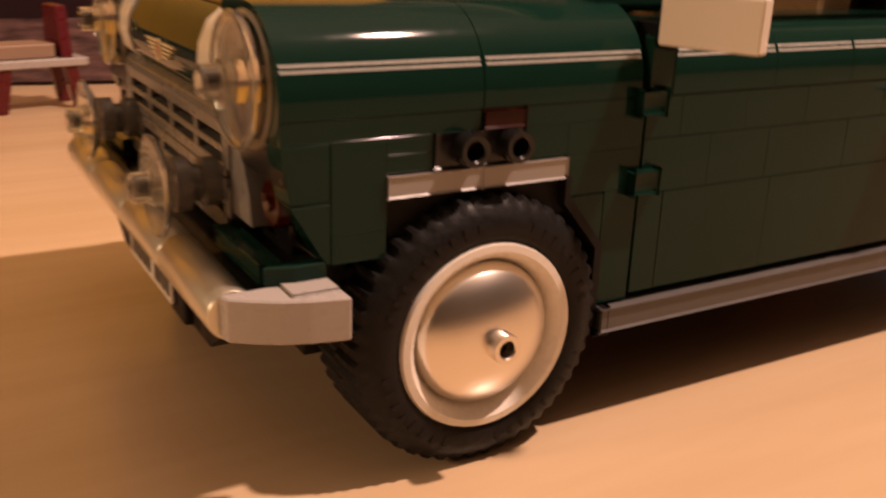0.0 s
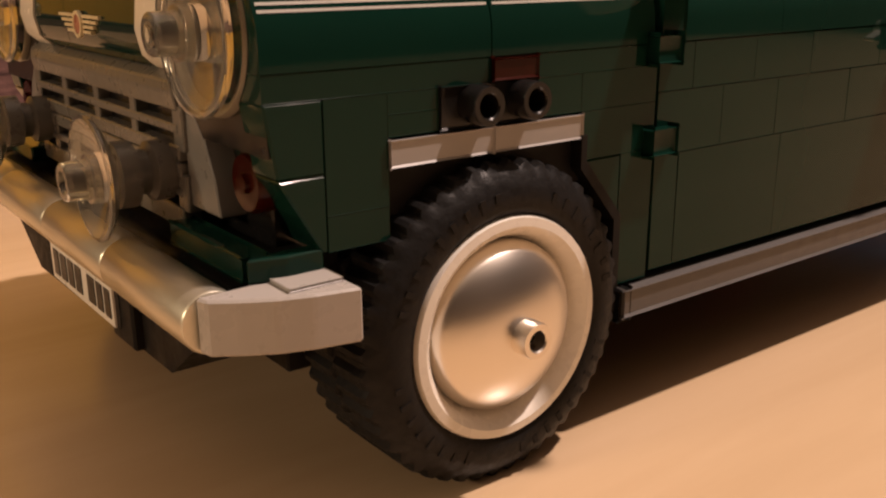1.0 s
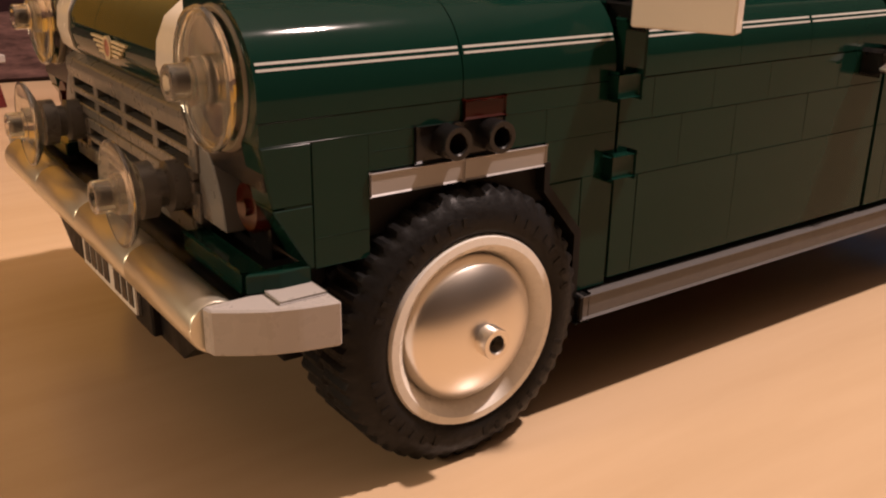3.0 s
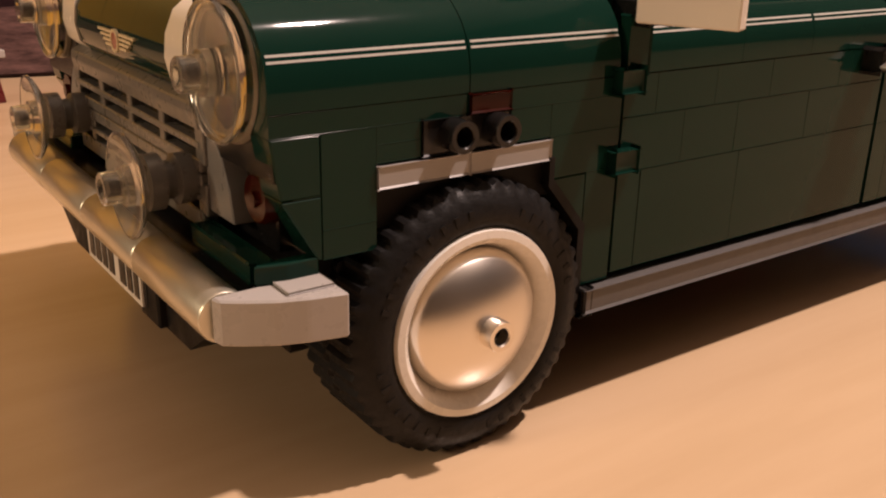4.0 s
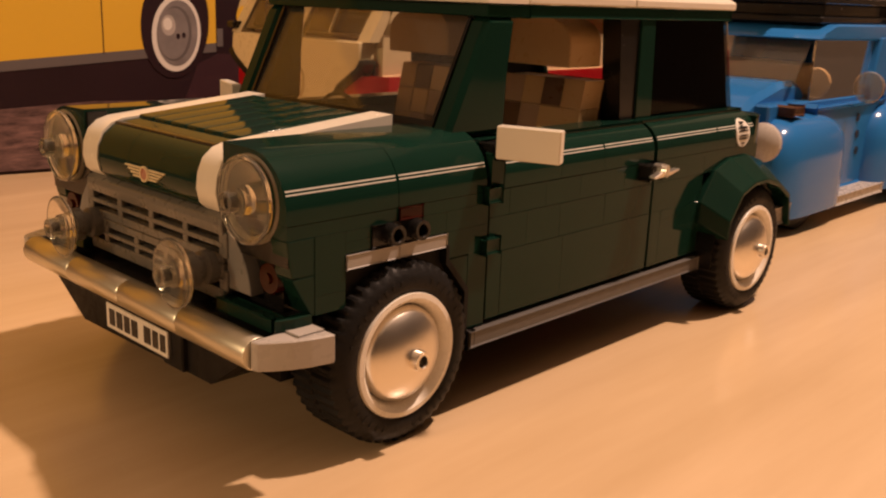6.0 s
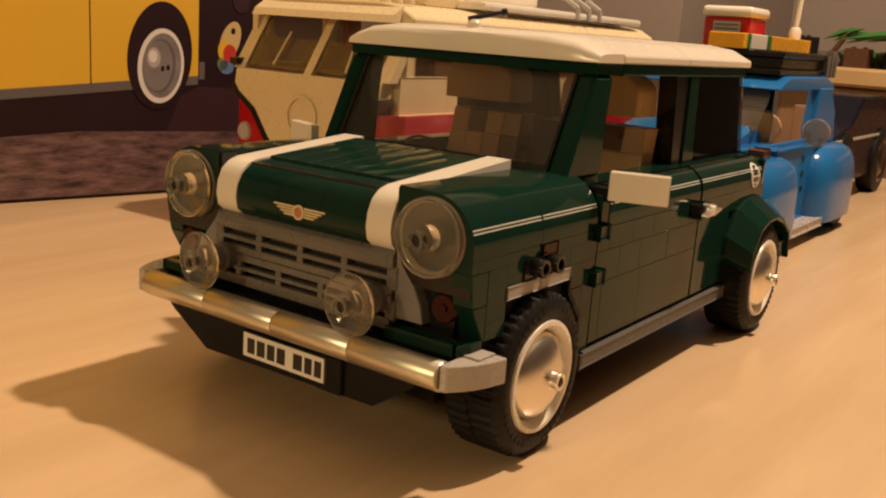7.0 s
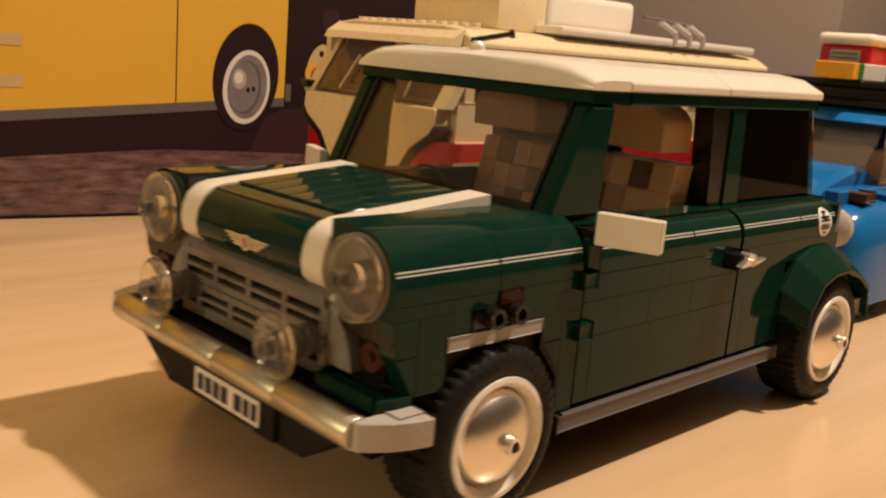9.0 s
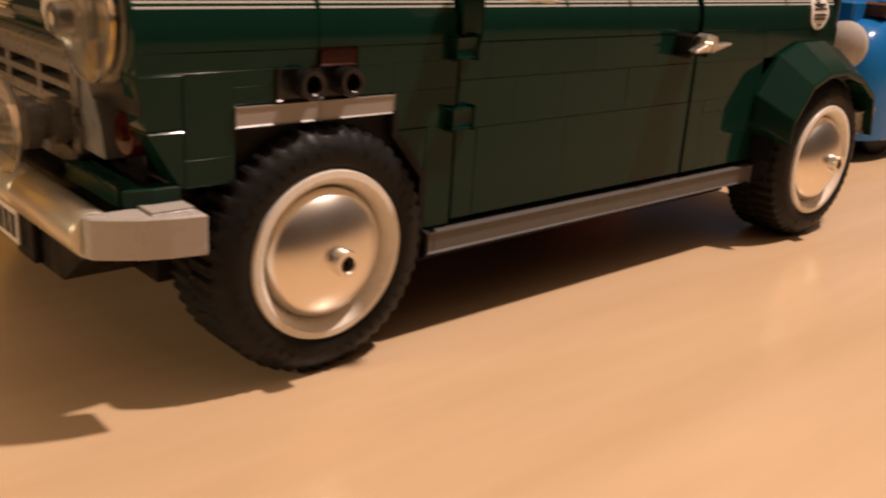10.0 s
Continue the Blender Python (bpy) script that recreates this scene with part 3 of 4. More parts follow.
# front bumper
bumper = cp("bumper_core", block(-0.0375, -0.0300, -0.0545, 0.0545, 0.0285, 0.0330, 0.0005), BLACK, "dark core of the front bumper")
for i in range(4):
    y0 = -0.0545 + i * 0.02725
    tube = [(0.0, 0.0), (0.0036, 0.0), (0.0038, 0.0003), (0.0038, 0.0268), (0.0036, 0.0271), (0.0, 0.0271)]
    cp("bumper_tube", turned(tube, "y", (-0.0398, y0, 0.0304), 24, 1), CHROME, "gold-tinged chrome bumper tube", bumper, True)
for s in (-1, 1):
    out = [(-0.0418, s * 0.0548), (-0.0414, s * 0.0566), (-0.0385, s * 0.0586), (-0.0350, s * 0.0606), (-0.0310, s * 0.0620), (-0.0255, s * 0.0632), (-0.0255, s * 0.0560), (-0.0350, s * 0.0546)]
    out = [(px, py + (0.0018 if s > 0 and py > 0.055 else 0.0)) for px, py in out]
    cp("bumper_end", prism(out, "z", 0.0273, 0.0339, 0.0003), GREY, "light grey curved bumper end", bumper)
    cp("bumper_tile", block(-0.0330, -0.0262, s * 0.0520, s * 0.0600, 0.0340, 0.0344, 0.0001), GREY, "", bumper)
chin = cp("chin", prism([(-0.0460, 0.0268), (-0.0430, 0.0235), (-0.0310, 0.0150), (0.0330, 0.0140), (0.0480, 0.0230), (0.0520, 0.0268)], "x", -0.0365, -0.0220), UNDER, "black sloping chin below the bumper")
plate = cp("plate", block(-0.0385, -0.0357, -0.0162, 0.0152, 0.0170, 0.0246, 0.0004), BLACK, "plate under the front bumper")
cp("plate_sticker", block(-0.0389, -0.0384, -0.0158, 0.0148, 0.0174, 0.0242, 0.0001), PLATE, "white plate with dark bars", plate)
cp("plate_holder", block(-0.0380, -0.0320, -0.0210, -0.0120, 0.0150, 0.0250, 0.0004), UNDER, "", plate)
for y0, y1 in ((0.0134, 0.0106), (0.0096, 0.0066), (0.0056, 0.0028), (0.0018, -0.0012), (-0.0044, -0.0076), (-0.0086, -0.0112), (-0.0122, -0.0146)):
    cp("bar", block(-0.03906, -0.0388, y0 - 0.0004, y1 - 0.0004, 0.0186, 0.0230, 0), INK, "", plate)

# windscreen and pillars
def slanted(y0, y1, a, b, thick, name, mat, label="", smooth=False):
    (x0, z0), (x1, z1) = a, b
    k = math.hypot(x1 - x0, z1 - z0)
    nx, nz = -(z1 - z0) / k * thick, (x1 - x0) / k * thick
    return cp(name, prism([(x0, z0), (x1, z1), (x1 - nx, z1 - nz), (x0 - nx, z0 - nz)], "y", y0, y1), mat, label, None, smooth)


slanted(-0.0405, 0.0405, (0.0262, 0.0735), (0.0400, 0.1005), 0.0012, "windscreen", GLASS, "clear plastic windscreen")
for s in (-1, 1):
    cp("windscreen_pillar", prism([(0.0232, 0.0700), (0.0376, 0.1004), (0.0490, 0.1004), (0.0472, 0.0860), (0.0466, 0.0700)], "y", s * 0.0407, s * 0.0473, 0.0014), GREEN, "dark green windscreen pillar")
    slanted(s * 0.0396, s * 0.0406, (0.0240, 0.0705), (0.0384, 0.1002), 0.0050, "pillar_seal", BLACK)
slanted(-0.0396, 0.0396, (0.0230, 0.0690), (0.0258, 0.0738), 0.0040, "windscreen_frame", BLACK, "dark lower windscreen frame")
cp("roof_rail_front", block(0.0374, 0.0545, -0.0472, 0.0472, 0.1003, 0.1036, 0.0003), GREEN, "dark green rail under the roof")
for s in (-1, 1):
    cp("roof_rail", block(0.0545, 0.1660, s * 0.0400, s * 0.0472, 0.1003, 0.1036, 0.0003), GREEN)
    cp("door_pillar", prism([(0.0995, 0.1003), (0.1030, 0.0690), (0.1108, 0.0690), (0.1100, 0.1003)], "y", s * 0.0395, s * 0.0462), BLACK, "black door pillar")
    cp("side_pillar", prism([(0.1100, 0.1003), (0.1108, 0.0690), (0.1200, 0.0690), (0.1180, 0.1003)], "y", s * 0.0400, s * 0.0470, 0.0002), GREEN, "dark green side pillar")
    cp("rear_pillar", prism([(0.1640, 0.1003), (0.1735, 0.0690), (0.1770, 0.0690), (0.1672, 0.1003)], "y", s * 0.0380, s * 0.0424, 0.0003), GREEN, "dark green rear pillar")
    cp("side_window", prism([(0.1180, 0.1003), (0.1200, 0.0690), (0.1765, 0.0690), (0.1668, 0.1003)], "y", s * 0.0450, s * 0.0458), DARK_GLASS, "clear rear side window, tinted for the shade inside")
    # black sheet added behind the window in place of the cabin's shade
    cp("dark_backing", prism([(0.1195, 0.1000), (0.1210, 0.0690), (0.1760, 0.0690), (0.1664, 0.1000)], "y", s * 0.0425, s * 0.0442), UNDER)
    cp("belt_strip", block(0.0330, 0.1760, s * 0.0420, s * 0.0500, 0.0660, 0.0694, 0.0003), GREEN)
cp("rear_window", prism([(0.1650, 0.1003), (0.1745, 0.0690), (0.1755, 0.0690), (0.1660, 0.1003)], "y", -0.0380, 0.0380), GLASS, "clear rear window")

# roof
bm = bmesh.new()
lines = []
for yy, k in ((-0.0480, 0.35), (-0.0440, 0.62), (-0.0390, 0.86), (-0.0300, 1.0), (0.0, 1.03), (0.0300, 1.0), (0.0390, 0.86), (0.0440, 0.62), (0.0480, 0.35)):
    back = 0.0030 * (1 - k)
    lines.append([bm.verts.new((px + back * (1 if px < 0.05 else 0), yy, 0.1038 + (pz - 0.1038) * k)) for px, pz in ((0.0345, 0.1038), (0.0345, 0.1045), (0.0349, 0.1080), (0.0360, 0.1099), (0.0385, 0.1109), (0.0440, 0.1115), (0.0525, 0.1116), (0.0525, 0.1038))])
for r0, r1 in zip(lines, lines[1:]):
    for i in range(8):
        bm.faces.new((r0[i], r0[(i + 1) % 8], r1[(i + 1) % 8], r1[i]))
bm.faces.new(lines[0])
bm.faces.new(lines[-1])
cp("roof_front", bm, WHITE, "white curved front edge of the roof", smooth=True)
for x0, x1 in ((0.0530, 0.1044), (0.1046, 0.1680)):
    cp("roof_panel", prism([(-0.0480, 0.1038), (0.0480, 0.1038), (0.0480, 0.1062), (0.0400, 0.1102), (0.0300, 0.1116), (-0.0300, 0.1116), (-0.0400, 0.1102), (-0.0480, 0.1062)], "x", x0, x1, 0.0004), WHITE, "smooth white roof panel")
aerial = cp("aerial_clip", join(turned([(0.0, 0.0), (0.0022, 0.0), (0.0022, 0.0024), (0.0014, 0.0034), (0.0, 0.0036)], "z", (0.0420, 0.0, 0.1105), 20), block(0.0380, 0.0460, -0.0030, 0.0030, 0.1095, 0.1112, 0.0004)), WHITE, "white clip with a black aerial", smooth=True)
cp("aerial", join(rod((0.0405, 0.0015, 0.1140), (0.0500, -0.0060, 0.1168), 0.0008), rod((0.0494, -0.0055, 0.1166), (0.0504, -0.0063, 0.1169), 0.0013)), BLACK, "black aerial stick", aerial)

# mirrors
for s in (-1, 1):
    bm = block(-0.0016, 0.0016, -0.0084, 0.0084, -0.0042, 0.0042, 0.0003)
    bmesh.ops.transform(bm, matrix=pose(0.0345, s * 0.0655, 0.0702, 0, 0, -20 * s), verts=bm.verts)
    cp("mirror", bm, WHITE, "white tile as a door mirror")
    cp("mirror_arm", block(0.0325, 0.0375, s * 0.0480, s * 0.0590, 0.0655, 0.0690, 0.0004), BLACK)
    cp("mirror_base", block(0.0312, 0.0365, s * 0.0545, s * 0.0562, 0.0572, 0.0668, 0.0003), GREEN)

# seats and cabin
cp("cabin_floor", block(0.0250, 0.1700, -0.0430, 0.0430, 0.0300, 0.0420), BLACK)
cp("dashboard", block(0.0275, 0.0420, -0.0400, 0.0400, 0.0560, 0.0700, 0.001), BLACK, "black dashboard")
steering = cp("steering_wheel", turned([(0.0098, -0.0008), (0.0106, -0.0008), (0.0106, 0.0008), (0.0098, 0.0008), (0.0098, -0.0008)], "x", (0.0450, 0.0200, 0.0640), 32), BLACK, "black steering wheel", smooth=True)
for s in (-1, 1):
    seat = cp("seat", block(0.0620, 0.0960, s * 0.0090, s * 0.0400, 0.0420, 0.0560, 0.0008), TAN, "tan car seat with brown checked back")
    mats = (TAN, BROWN, NOUGAT)
    for i in range(4):
        for j in range(3):
            y0 = 0.0090 + i * 0.0078
            bm = block(0.0860, 0.0960, s * y0, s * (y0 + 0.0077), 0.0560 + j * 0.0085, 0.0644 + j * 0.0085, 0.0003)
            for v in bm.verts:
                v.co.x += (v.co.z - 0.056) * 0.22
            cp("seat_brick", bm, TAN if i == 3 else mats[(i + j) % 3], "", seat)
    bm = prism([(s * 0.0105, 0.0856), (s * 0.0395, 0.0856), (s * 0.0395, 0.0930)] + [(s * (0.0250 + 0.0145 * math.cos(radians(q))), 0.0930 + 0.0080 * math.sin(radians(q))) for q in range(12, 180, 12)] + [(s * 0.0105, 0.0930)], "x", 0.0840, 0.1000, 0.0004)
    cp("headrest", bm, TAN, "tan rounded headrest", seat)
cp("rear_seat", block(0.1380, 0.1560, -0.0380, 0.0380, 0.0420, 0.0760, 0.001), BROWN, "brown rear bench")


car.location.z = 0.0016   # the tyres stand on the table


# ---- the printed cardboard box behind ----
BOX_TURN = -11.65
box = tagged(empty("cardboard_box", (-0.3155, 0.4063, 0), BOX_TURN), "large cardboard toy box printed with a yellow vehicle", "box")


def bp(name, bm, mat, label=""):
    return part(name, bm, mat, box, label)


box.scale = (1.082, 1.082, 1.082)
bp("carton", block(0, 0.580, 0.0, 0.110, 0.0, 0.38, 0.0015), CARD_DARK, "dark printed carton")


def on_box(points, lift, mat, name, label=""):
    """A flat print on the box's face; points in metres along the box and up."""
    return bp(name, prism(points, "y", -lift, 0.0), mat, label)


def bx(x):
    return (x + 0.30) / math.cos(radians(12.4))


on_box([(0.002, 0.002), (0.578, 0.002), (0.578, 0.034), (0.40, 0.037), (0.30, 0.031), (0.002, 0.026)], 0.0003, RUG, "rug_print", "printed purple shaggy rug")
low = lambda x: 0.0545 + 0.085 * x
on_box([(bx(-0.29), low(-0.29)), (bx(0.159), low(0.159)), (bx(0.1595), 0.30), (bx(-0.29), 0.30)], 0.0002, CARD_YELLOW, "yellow_print", "printed yellow vehicle side")
on_box([(bx(-0.29), low(-0.29) - 0.006), (bx(0.159), low(0.159) - 0.005), (bx(0.159), low(0.159)), (bx(-0.29), low(-0.29))], 0.0003, CARD_GREY, "sill_print")
on_box([(bx(0.0972), low(0.09)), (bx(0.0978), low(0.09)), (bx(0.0978), 0.30), (bx(0.0972), 0.30)], 0.0003, CARD_DARK, "gap_print")
def oval(cx, cz, a, b, lift, mat, name, label="", n=40, tilt=0.0):
    c, s_ = math.cos(tilt), math.sin(tilt)
    return on_box([(bx(cx) + a * math.cos(t) * c - b * math.sin(t) * s_, cz + a * math.cos(t) * s_ + b * math.sin(t) * c) for t in [2 * math.pi * i / n for i in range(n)]], lift, mat, name, label)
oval(0.1362, 0.0785, 0.0192, 0.0300, 0.0004, CARD_DARK, "tyre_print", "printed black tyre", tilt=-0.1)
oval(0.1366, 0.0730, 0.0138, 0.0208, 0.0005, CARD_RIM, "rim_print", "printed white wheel rim", tilt=-0.1)
oval(0.1370, 0.0732, 0.0116, 0.0180, 0.0006, CARD_HUB, "hub_print", "printed silver hub", tilt=-0.1)
oval(0.1358, 0.0730, 0.0094, 0.0150, 0.0007, CARD_GREY, "hub_ring_print", tilt=-0.1)
oval(0.1348, 0.0730, 0.0086, 0.0140, 0.0008, CARD_HUB, "hub_plate_print", tilt=-0.1)
oval(0.1322, 0.0775, 0.0040, 0.0056, 0.0009, CARD_SHINE, "hub_shine_print", n=24)
oval(0.1317, 0.0782, 0.0025, 0.0034, 0.0010, CARD_RIM, "hub_glint_print", n=20)
for k in range(2):
    oval(0.1405 - 0.0032 * k, 0.0722 - 0.0006 * k, 0.0011, 0.0016, 0.0009, CARD_DARK, "nut_print", n=12)
for z in (0.0905, 0.0700):
    on_box([(bx(0.010), z - 0.0025), (bx(0.022), z - 0.0025), (bx(0.022), z + 0.0035), (bx(0.010), z + 0.0035)], 0.0005, CARD_TAN, "hinge_print")
on_box([(bx(0.140), 0.036), (bx(0.262), 0.032), (bx(0.262), 0.052), (bx(0.196), 0.060), (bx(0.160), 0.062), (bx(0.148), 0.056)], 0.0003, CARD_PURPLE, "floor_print", "printed dark purple floor")
on_box([(bx(0.1596), 0.0660), (bx(0.1630), 0.0660), (bx(0.1630), 0.0760), (bx(0.1596), 0.0760)], 0.0004, CARD_GREY, "bumper_print")
oval(0.1790, 0.0885, 0.0062, 0.0120, 0.0004, CARD_TAN, "tag_print", "printed colourful tag", tilt=-0.35)
oval(0.1752, 0.0830, 0.0040, 0.0060, 0.0005, CARD_YELLOW, "tag_yellow_print", n=20)
oval(0.1786, 0.0815, 0.0042, 0.0052, 0.0006, CARD_RED, "tag_red_print", n=20)
oval(0.1742, 0.0752, 0.0034, 0.0040, 0.0005, CARD_GREEN, "tag_green_print", n=20)
oval(0.1768, 0.0735, 0.0048, 0.0042, 0.0005, CARD_BLUE, "tag_blue_print", n=20)
oval(0.1808, 0.0945, 0.0014, 0.0018, 0.0006, CARD_DARK, "tag_hole_print", n=14)
oval(0.1860, 0.1130, 0.0060, 0.0080, 0.0004, CARD_PURPLE, "shape_print", n=20)


# ---- other toys on the table ----
def tp(thing):
    """A maker of parts of one thing, in places measured from its base."""
    def make(name, bm, mat, label="", parent=None, smooth=False):
        return part(name, bm, mat, parent or thing, label, smooth)
    return make


def plain_wheel(make, x, y, r, s, tyre_mat=None, wide=0.014, rim_mat=None):
    t = make("wheel", turned([(r * 0.62, -wide), (r * 0.96, -wide), (r, -wide + 0.001), (r, -0.001), (r * 0.94, 0.0), (r * 0.70, 0.0003), (r * 0.62, -0.002)], "y", (x, y, r), 40, s), tyre_mat or RUBBER, "black tyre", None, True)
    make("rim", turned([(0.0, 0.0016), (r * 0.3, 0.0014), (r * 0.50, 0.0), (r * 0.54, -0.001), (r * 0.60, 0.0006), (r * 0.70, 0.0006), (r * 0.70, -0.002)], "y", (x, y, r), 32, s), rim_mat or RIM, "white wheel rim" if rim_mat is None else "dark wheel rim", t, True)


# the camper van behind the green car: front to the west
van = tagged(empty("toy_camper_van", (0.1431, 0.1690, 0)), "red and cream brick-built toy camper van with roof luggage", "toy van")
van.scale = (1.061, 1.061, 1.061)
vp = tp(van)
W = 0.0515   # half width of the upper body
WR = 0.0560  # half width of the red lower body
nose = [(0.006, -WR), (0.0, -WR * 0.88), (-0.002, -WR * 0.4), (-0.002, WR * 0.4), (0.0, WR * 0.88), (0.006, WR), (0.272, WR), (0.272, -WR)]
vp("lower_body", prism(nose, "z", 0.012, 0.0655), RED, "red lower body", smooth=True)
half = [(0.0475, 0.0800), (0.0485, 0.0725), (0.0455, 0.0685), (0.0335, 0.0608), (0.0250, 0.0490), (0.0160, 0.0380), (0.0060, 0.0280)]
vp("front_panel", prism([(-y, z) for y, z in half] + [(y, z) for y, z in half[::-1]], "x", -0.0042, 0.006, 0.0006), CREAM, "cream V-shaped front panel")
for s in (-1, 1):
    edge = half[1:] + [(y + 0.0022, z - 0.0016) for y, z in half[:0:-1]]
    vp("panel_edge", prism([(s * y, z) for y, z in edge], "x", -0.0046, 0.004), BLACK, "black edging of the front panel")
vp("front_badge", turned([(0.0088, 0.0), (0.0088, 0.0012), (0.0102, 0.0012), (0.0102, 0.0), (0.0088, 0.0)], "x", (-0.0042, 0.0, 0.0600), 32, -1), CREAM, "round cream emblem ring", None, True)
for s in (-1, 1):
    vp("headlamp", turned([(0.0, 0.002), (0.0040, 0.0018), (0.0052, 0.0), (0.0052, -0.002), (0.0, -0.002)], "x", (0.0, s * 0.0440, 0.0480), 28, -1), GREY, "round grey headlamp", None, True)
    vp("side_wall", block(0.006, 0.272, s * (W - 0.004), s * W, 0.0655, 0.0830, 0.0004), CREAM, "cream upper side")
    for x0, x1 in ((0.010, 0.016), (0.062, 0.070), (0.122, 0.130), (0.182, 0.190), (0.262, 0.272)):
        vp("window_post", block(x0, x1, s * (W - 0.004), s * W, 0.0830, 0.1070, 0.0004), CREAM)
    vp("curtain", block(0.072, 0.084, s * (W - 0.010), s * (W - 0.006), 0.0830, 0.1070, 0.0004), RED)
    lean = prism([(-0.002, 0.0800), (0.0150, 0.1070), (0.0200, 0.1070), (0.0040, 0.0800)], "y", s * (W - 0.0075), s * W)
    vp("corner_post", lean, CREAM, "cream slanted corner post")
    for x in (0.056, 0.220):
        plain_wheel(vp, x, s * (WR + 0.001), 0.0216, s)
    vp("windscreen", prism([(0.000, 0.0815), (0.0160, 0.1070), (0.0168, 0.1070), (0.0010, 0.0815)], "y", s * 0.0025, s * (W - 0.0075)), GLASS, "clear half of the split windscreen")
    vp("wiper", rod((-0.001, s * 0.024, 0.083), (0.0090, s * 0.022, 0.0995), 0.0006), CREAM, "cream wiper")
vp("mirror_arm", block(-0.004, 0.004, 0.0470, 0.0530, 0.0815, 0.0850, 0.0006), BLACK, "black mirror stub")
vp("middle_post", prism([(-0.002, 0.0800), (0.0150, 0.1070), (0.0185, 0.1070), (0.0020, 0.0800)], "y", -0.0025, 0.0025), CREAM)
vp("dash", block(0.006, 0.020, -W + 0.006, W - 0.006, 0.0655, 0.0815, 0.001), NOUGAT)
vp("seat", block(0.040, 0.058, -0.044, 0.044, 0.0655, 0.0930, 0.002), BROWN, "brown bench seat")
vp("cabinet", block(0.190, 0.262, -0.040, 0.048, 0.0655, 0.1000, 0.001), CREAM)
vp("roof", prism([(-W - 0.001, 0.1070), (W + 0.001, 0.1070), (W + 0.001, 0.1100), (W - 0.008, 0.1150), (W - 0.020, 0.1165), (-W + 0.020, 0.1165), (-W + 0.008, 0.1150), (-W - 0.001, 0.1100)], "x", 0.0120, 0.2740, 0.0008), CREAM, "cream rounded roof")
vp("roof_peak", prism([(0.0040, 0.1070), (0.0060, 0.1105), (0.0130, 0.1150), (0.0130, 0.1070)], "y", -W + 0.006, W - 0.006), CREAM)
for i in range(12):
    vp("stud", turned([(0.0024, 0.0), (0.0024, 0.0016), (0.0022, 0.0018), (0.0, 0.0018)], "z", (0.0240, -0.0400 + i * 0.0073, 0.1163), 16), CREAM, "", None, True)
vp("roof_board", block(0.075, 0.262, -0.0485, -0.0285, 0.1168, 0.1210, 0.0018, 2), WHITE, "white board lying on the roof", None, True)
vp("roof_tent", block(0.048, 0.0838, -0.0310, 0.0300, 0.1160, 0.1375, 0.0040, 2), CREAM, "cream raised roof section", None, True)
vp("roof_case", block(0.0845, 0.158, -0.0305, 0.0115, 0.1205, 0.1380, 0.0040, 3), WHITE, "white hump on the roof", None, True)
for i in range(3):
    x = 0.172 + i * 0.014
    vp("rack_bar", join(rod((x, -0.0490, 0.1170), (x, -0.0490, 0.1235), 0.0014), rod((x, -0.0490, 0.1235), (x - 0.004, -0.0425, 0.1285), 0.0014), turned([(0.0, 0.0), (0.0018, 0.0), (0.0018, 0.0024), (0.0, 0.0024)], "z", (x - 0.004, -0.0415, 0.1275), 12)), GREY, "grey roof rack hook")
vp("rack_rail", rod((0.155, -0.0385, 0.1310), (0.206, -0.0385, 0.1290), 0.0012), DARK_GREY)
vp("front_bumper", block(-0.0070, -0.0020, -W, W, 0.0180, 0.0240, 0.001), CREAM)

# the blue car: front to the west
blue = tagged(empty("toy_rounded_car", (0.2501, 0.0292, 0)), "medium blue rounded brick-built toy car with roof cargo", "toy car")
blue.scale = (1.036, 1.036, 1.036)
lp = tp(blue)


def fender(xc, rx, s, top):
    """A rounded mudguard: a squarish half ball cut off level above the ground."""
    bm = bmesh.new()
    bmesh.ops.create_uvsphere(bm, u_segments=28, v_segments=16, radius=1.0)
    for v in bm.verts:
        c = [math.copysign(abs(q) ** 0.5, q) for q in v.co]
        v.co = Vector((xc + rx * c[0], s * 0.034 + 0.023 * c[1], max(0.009, 0.020 + (top - 0.020) * c[2])))
    return bm


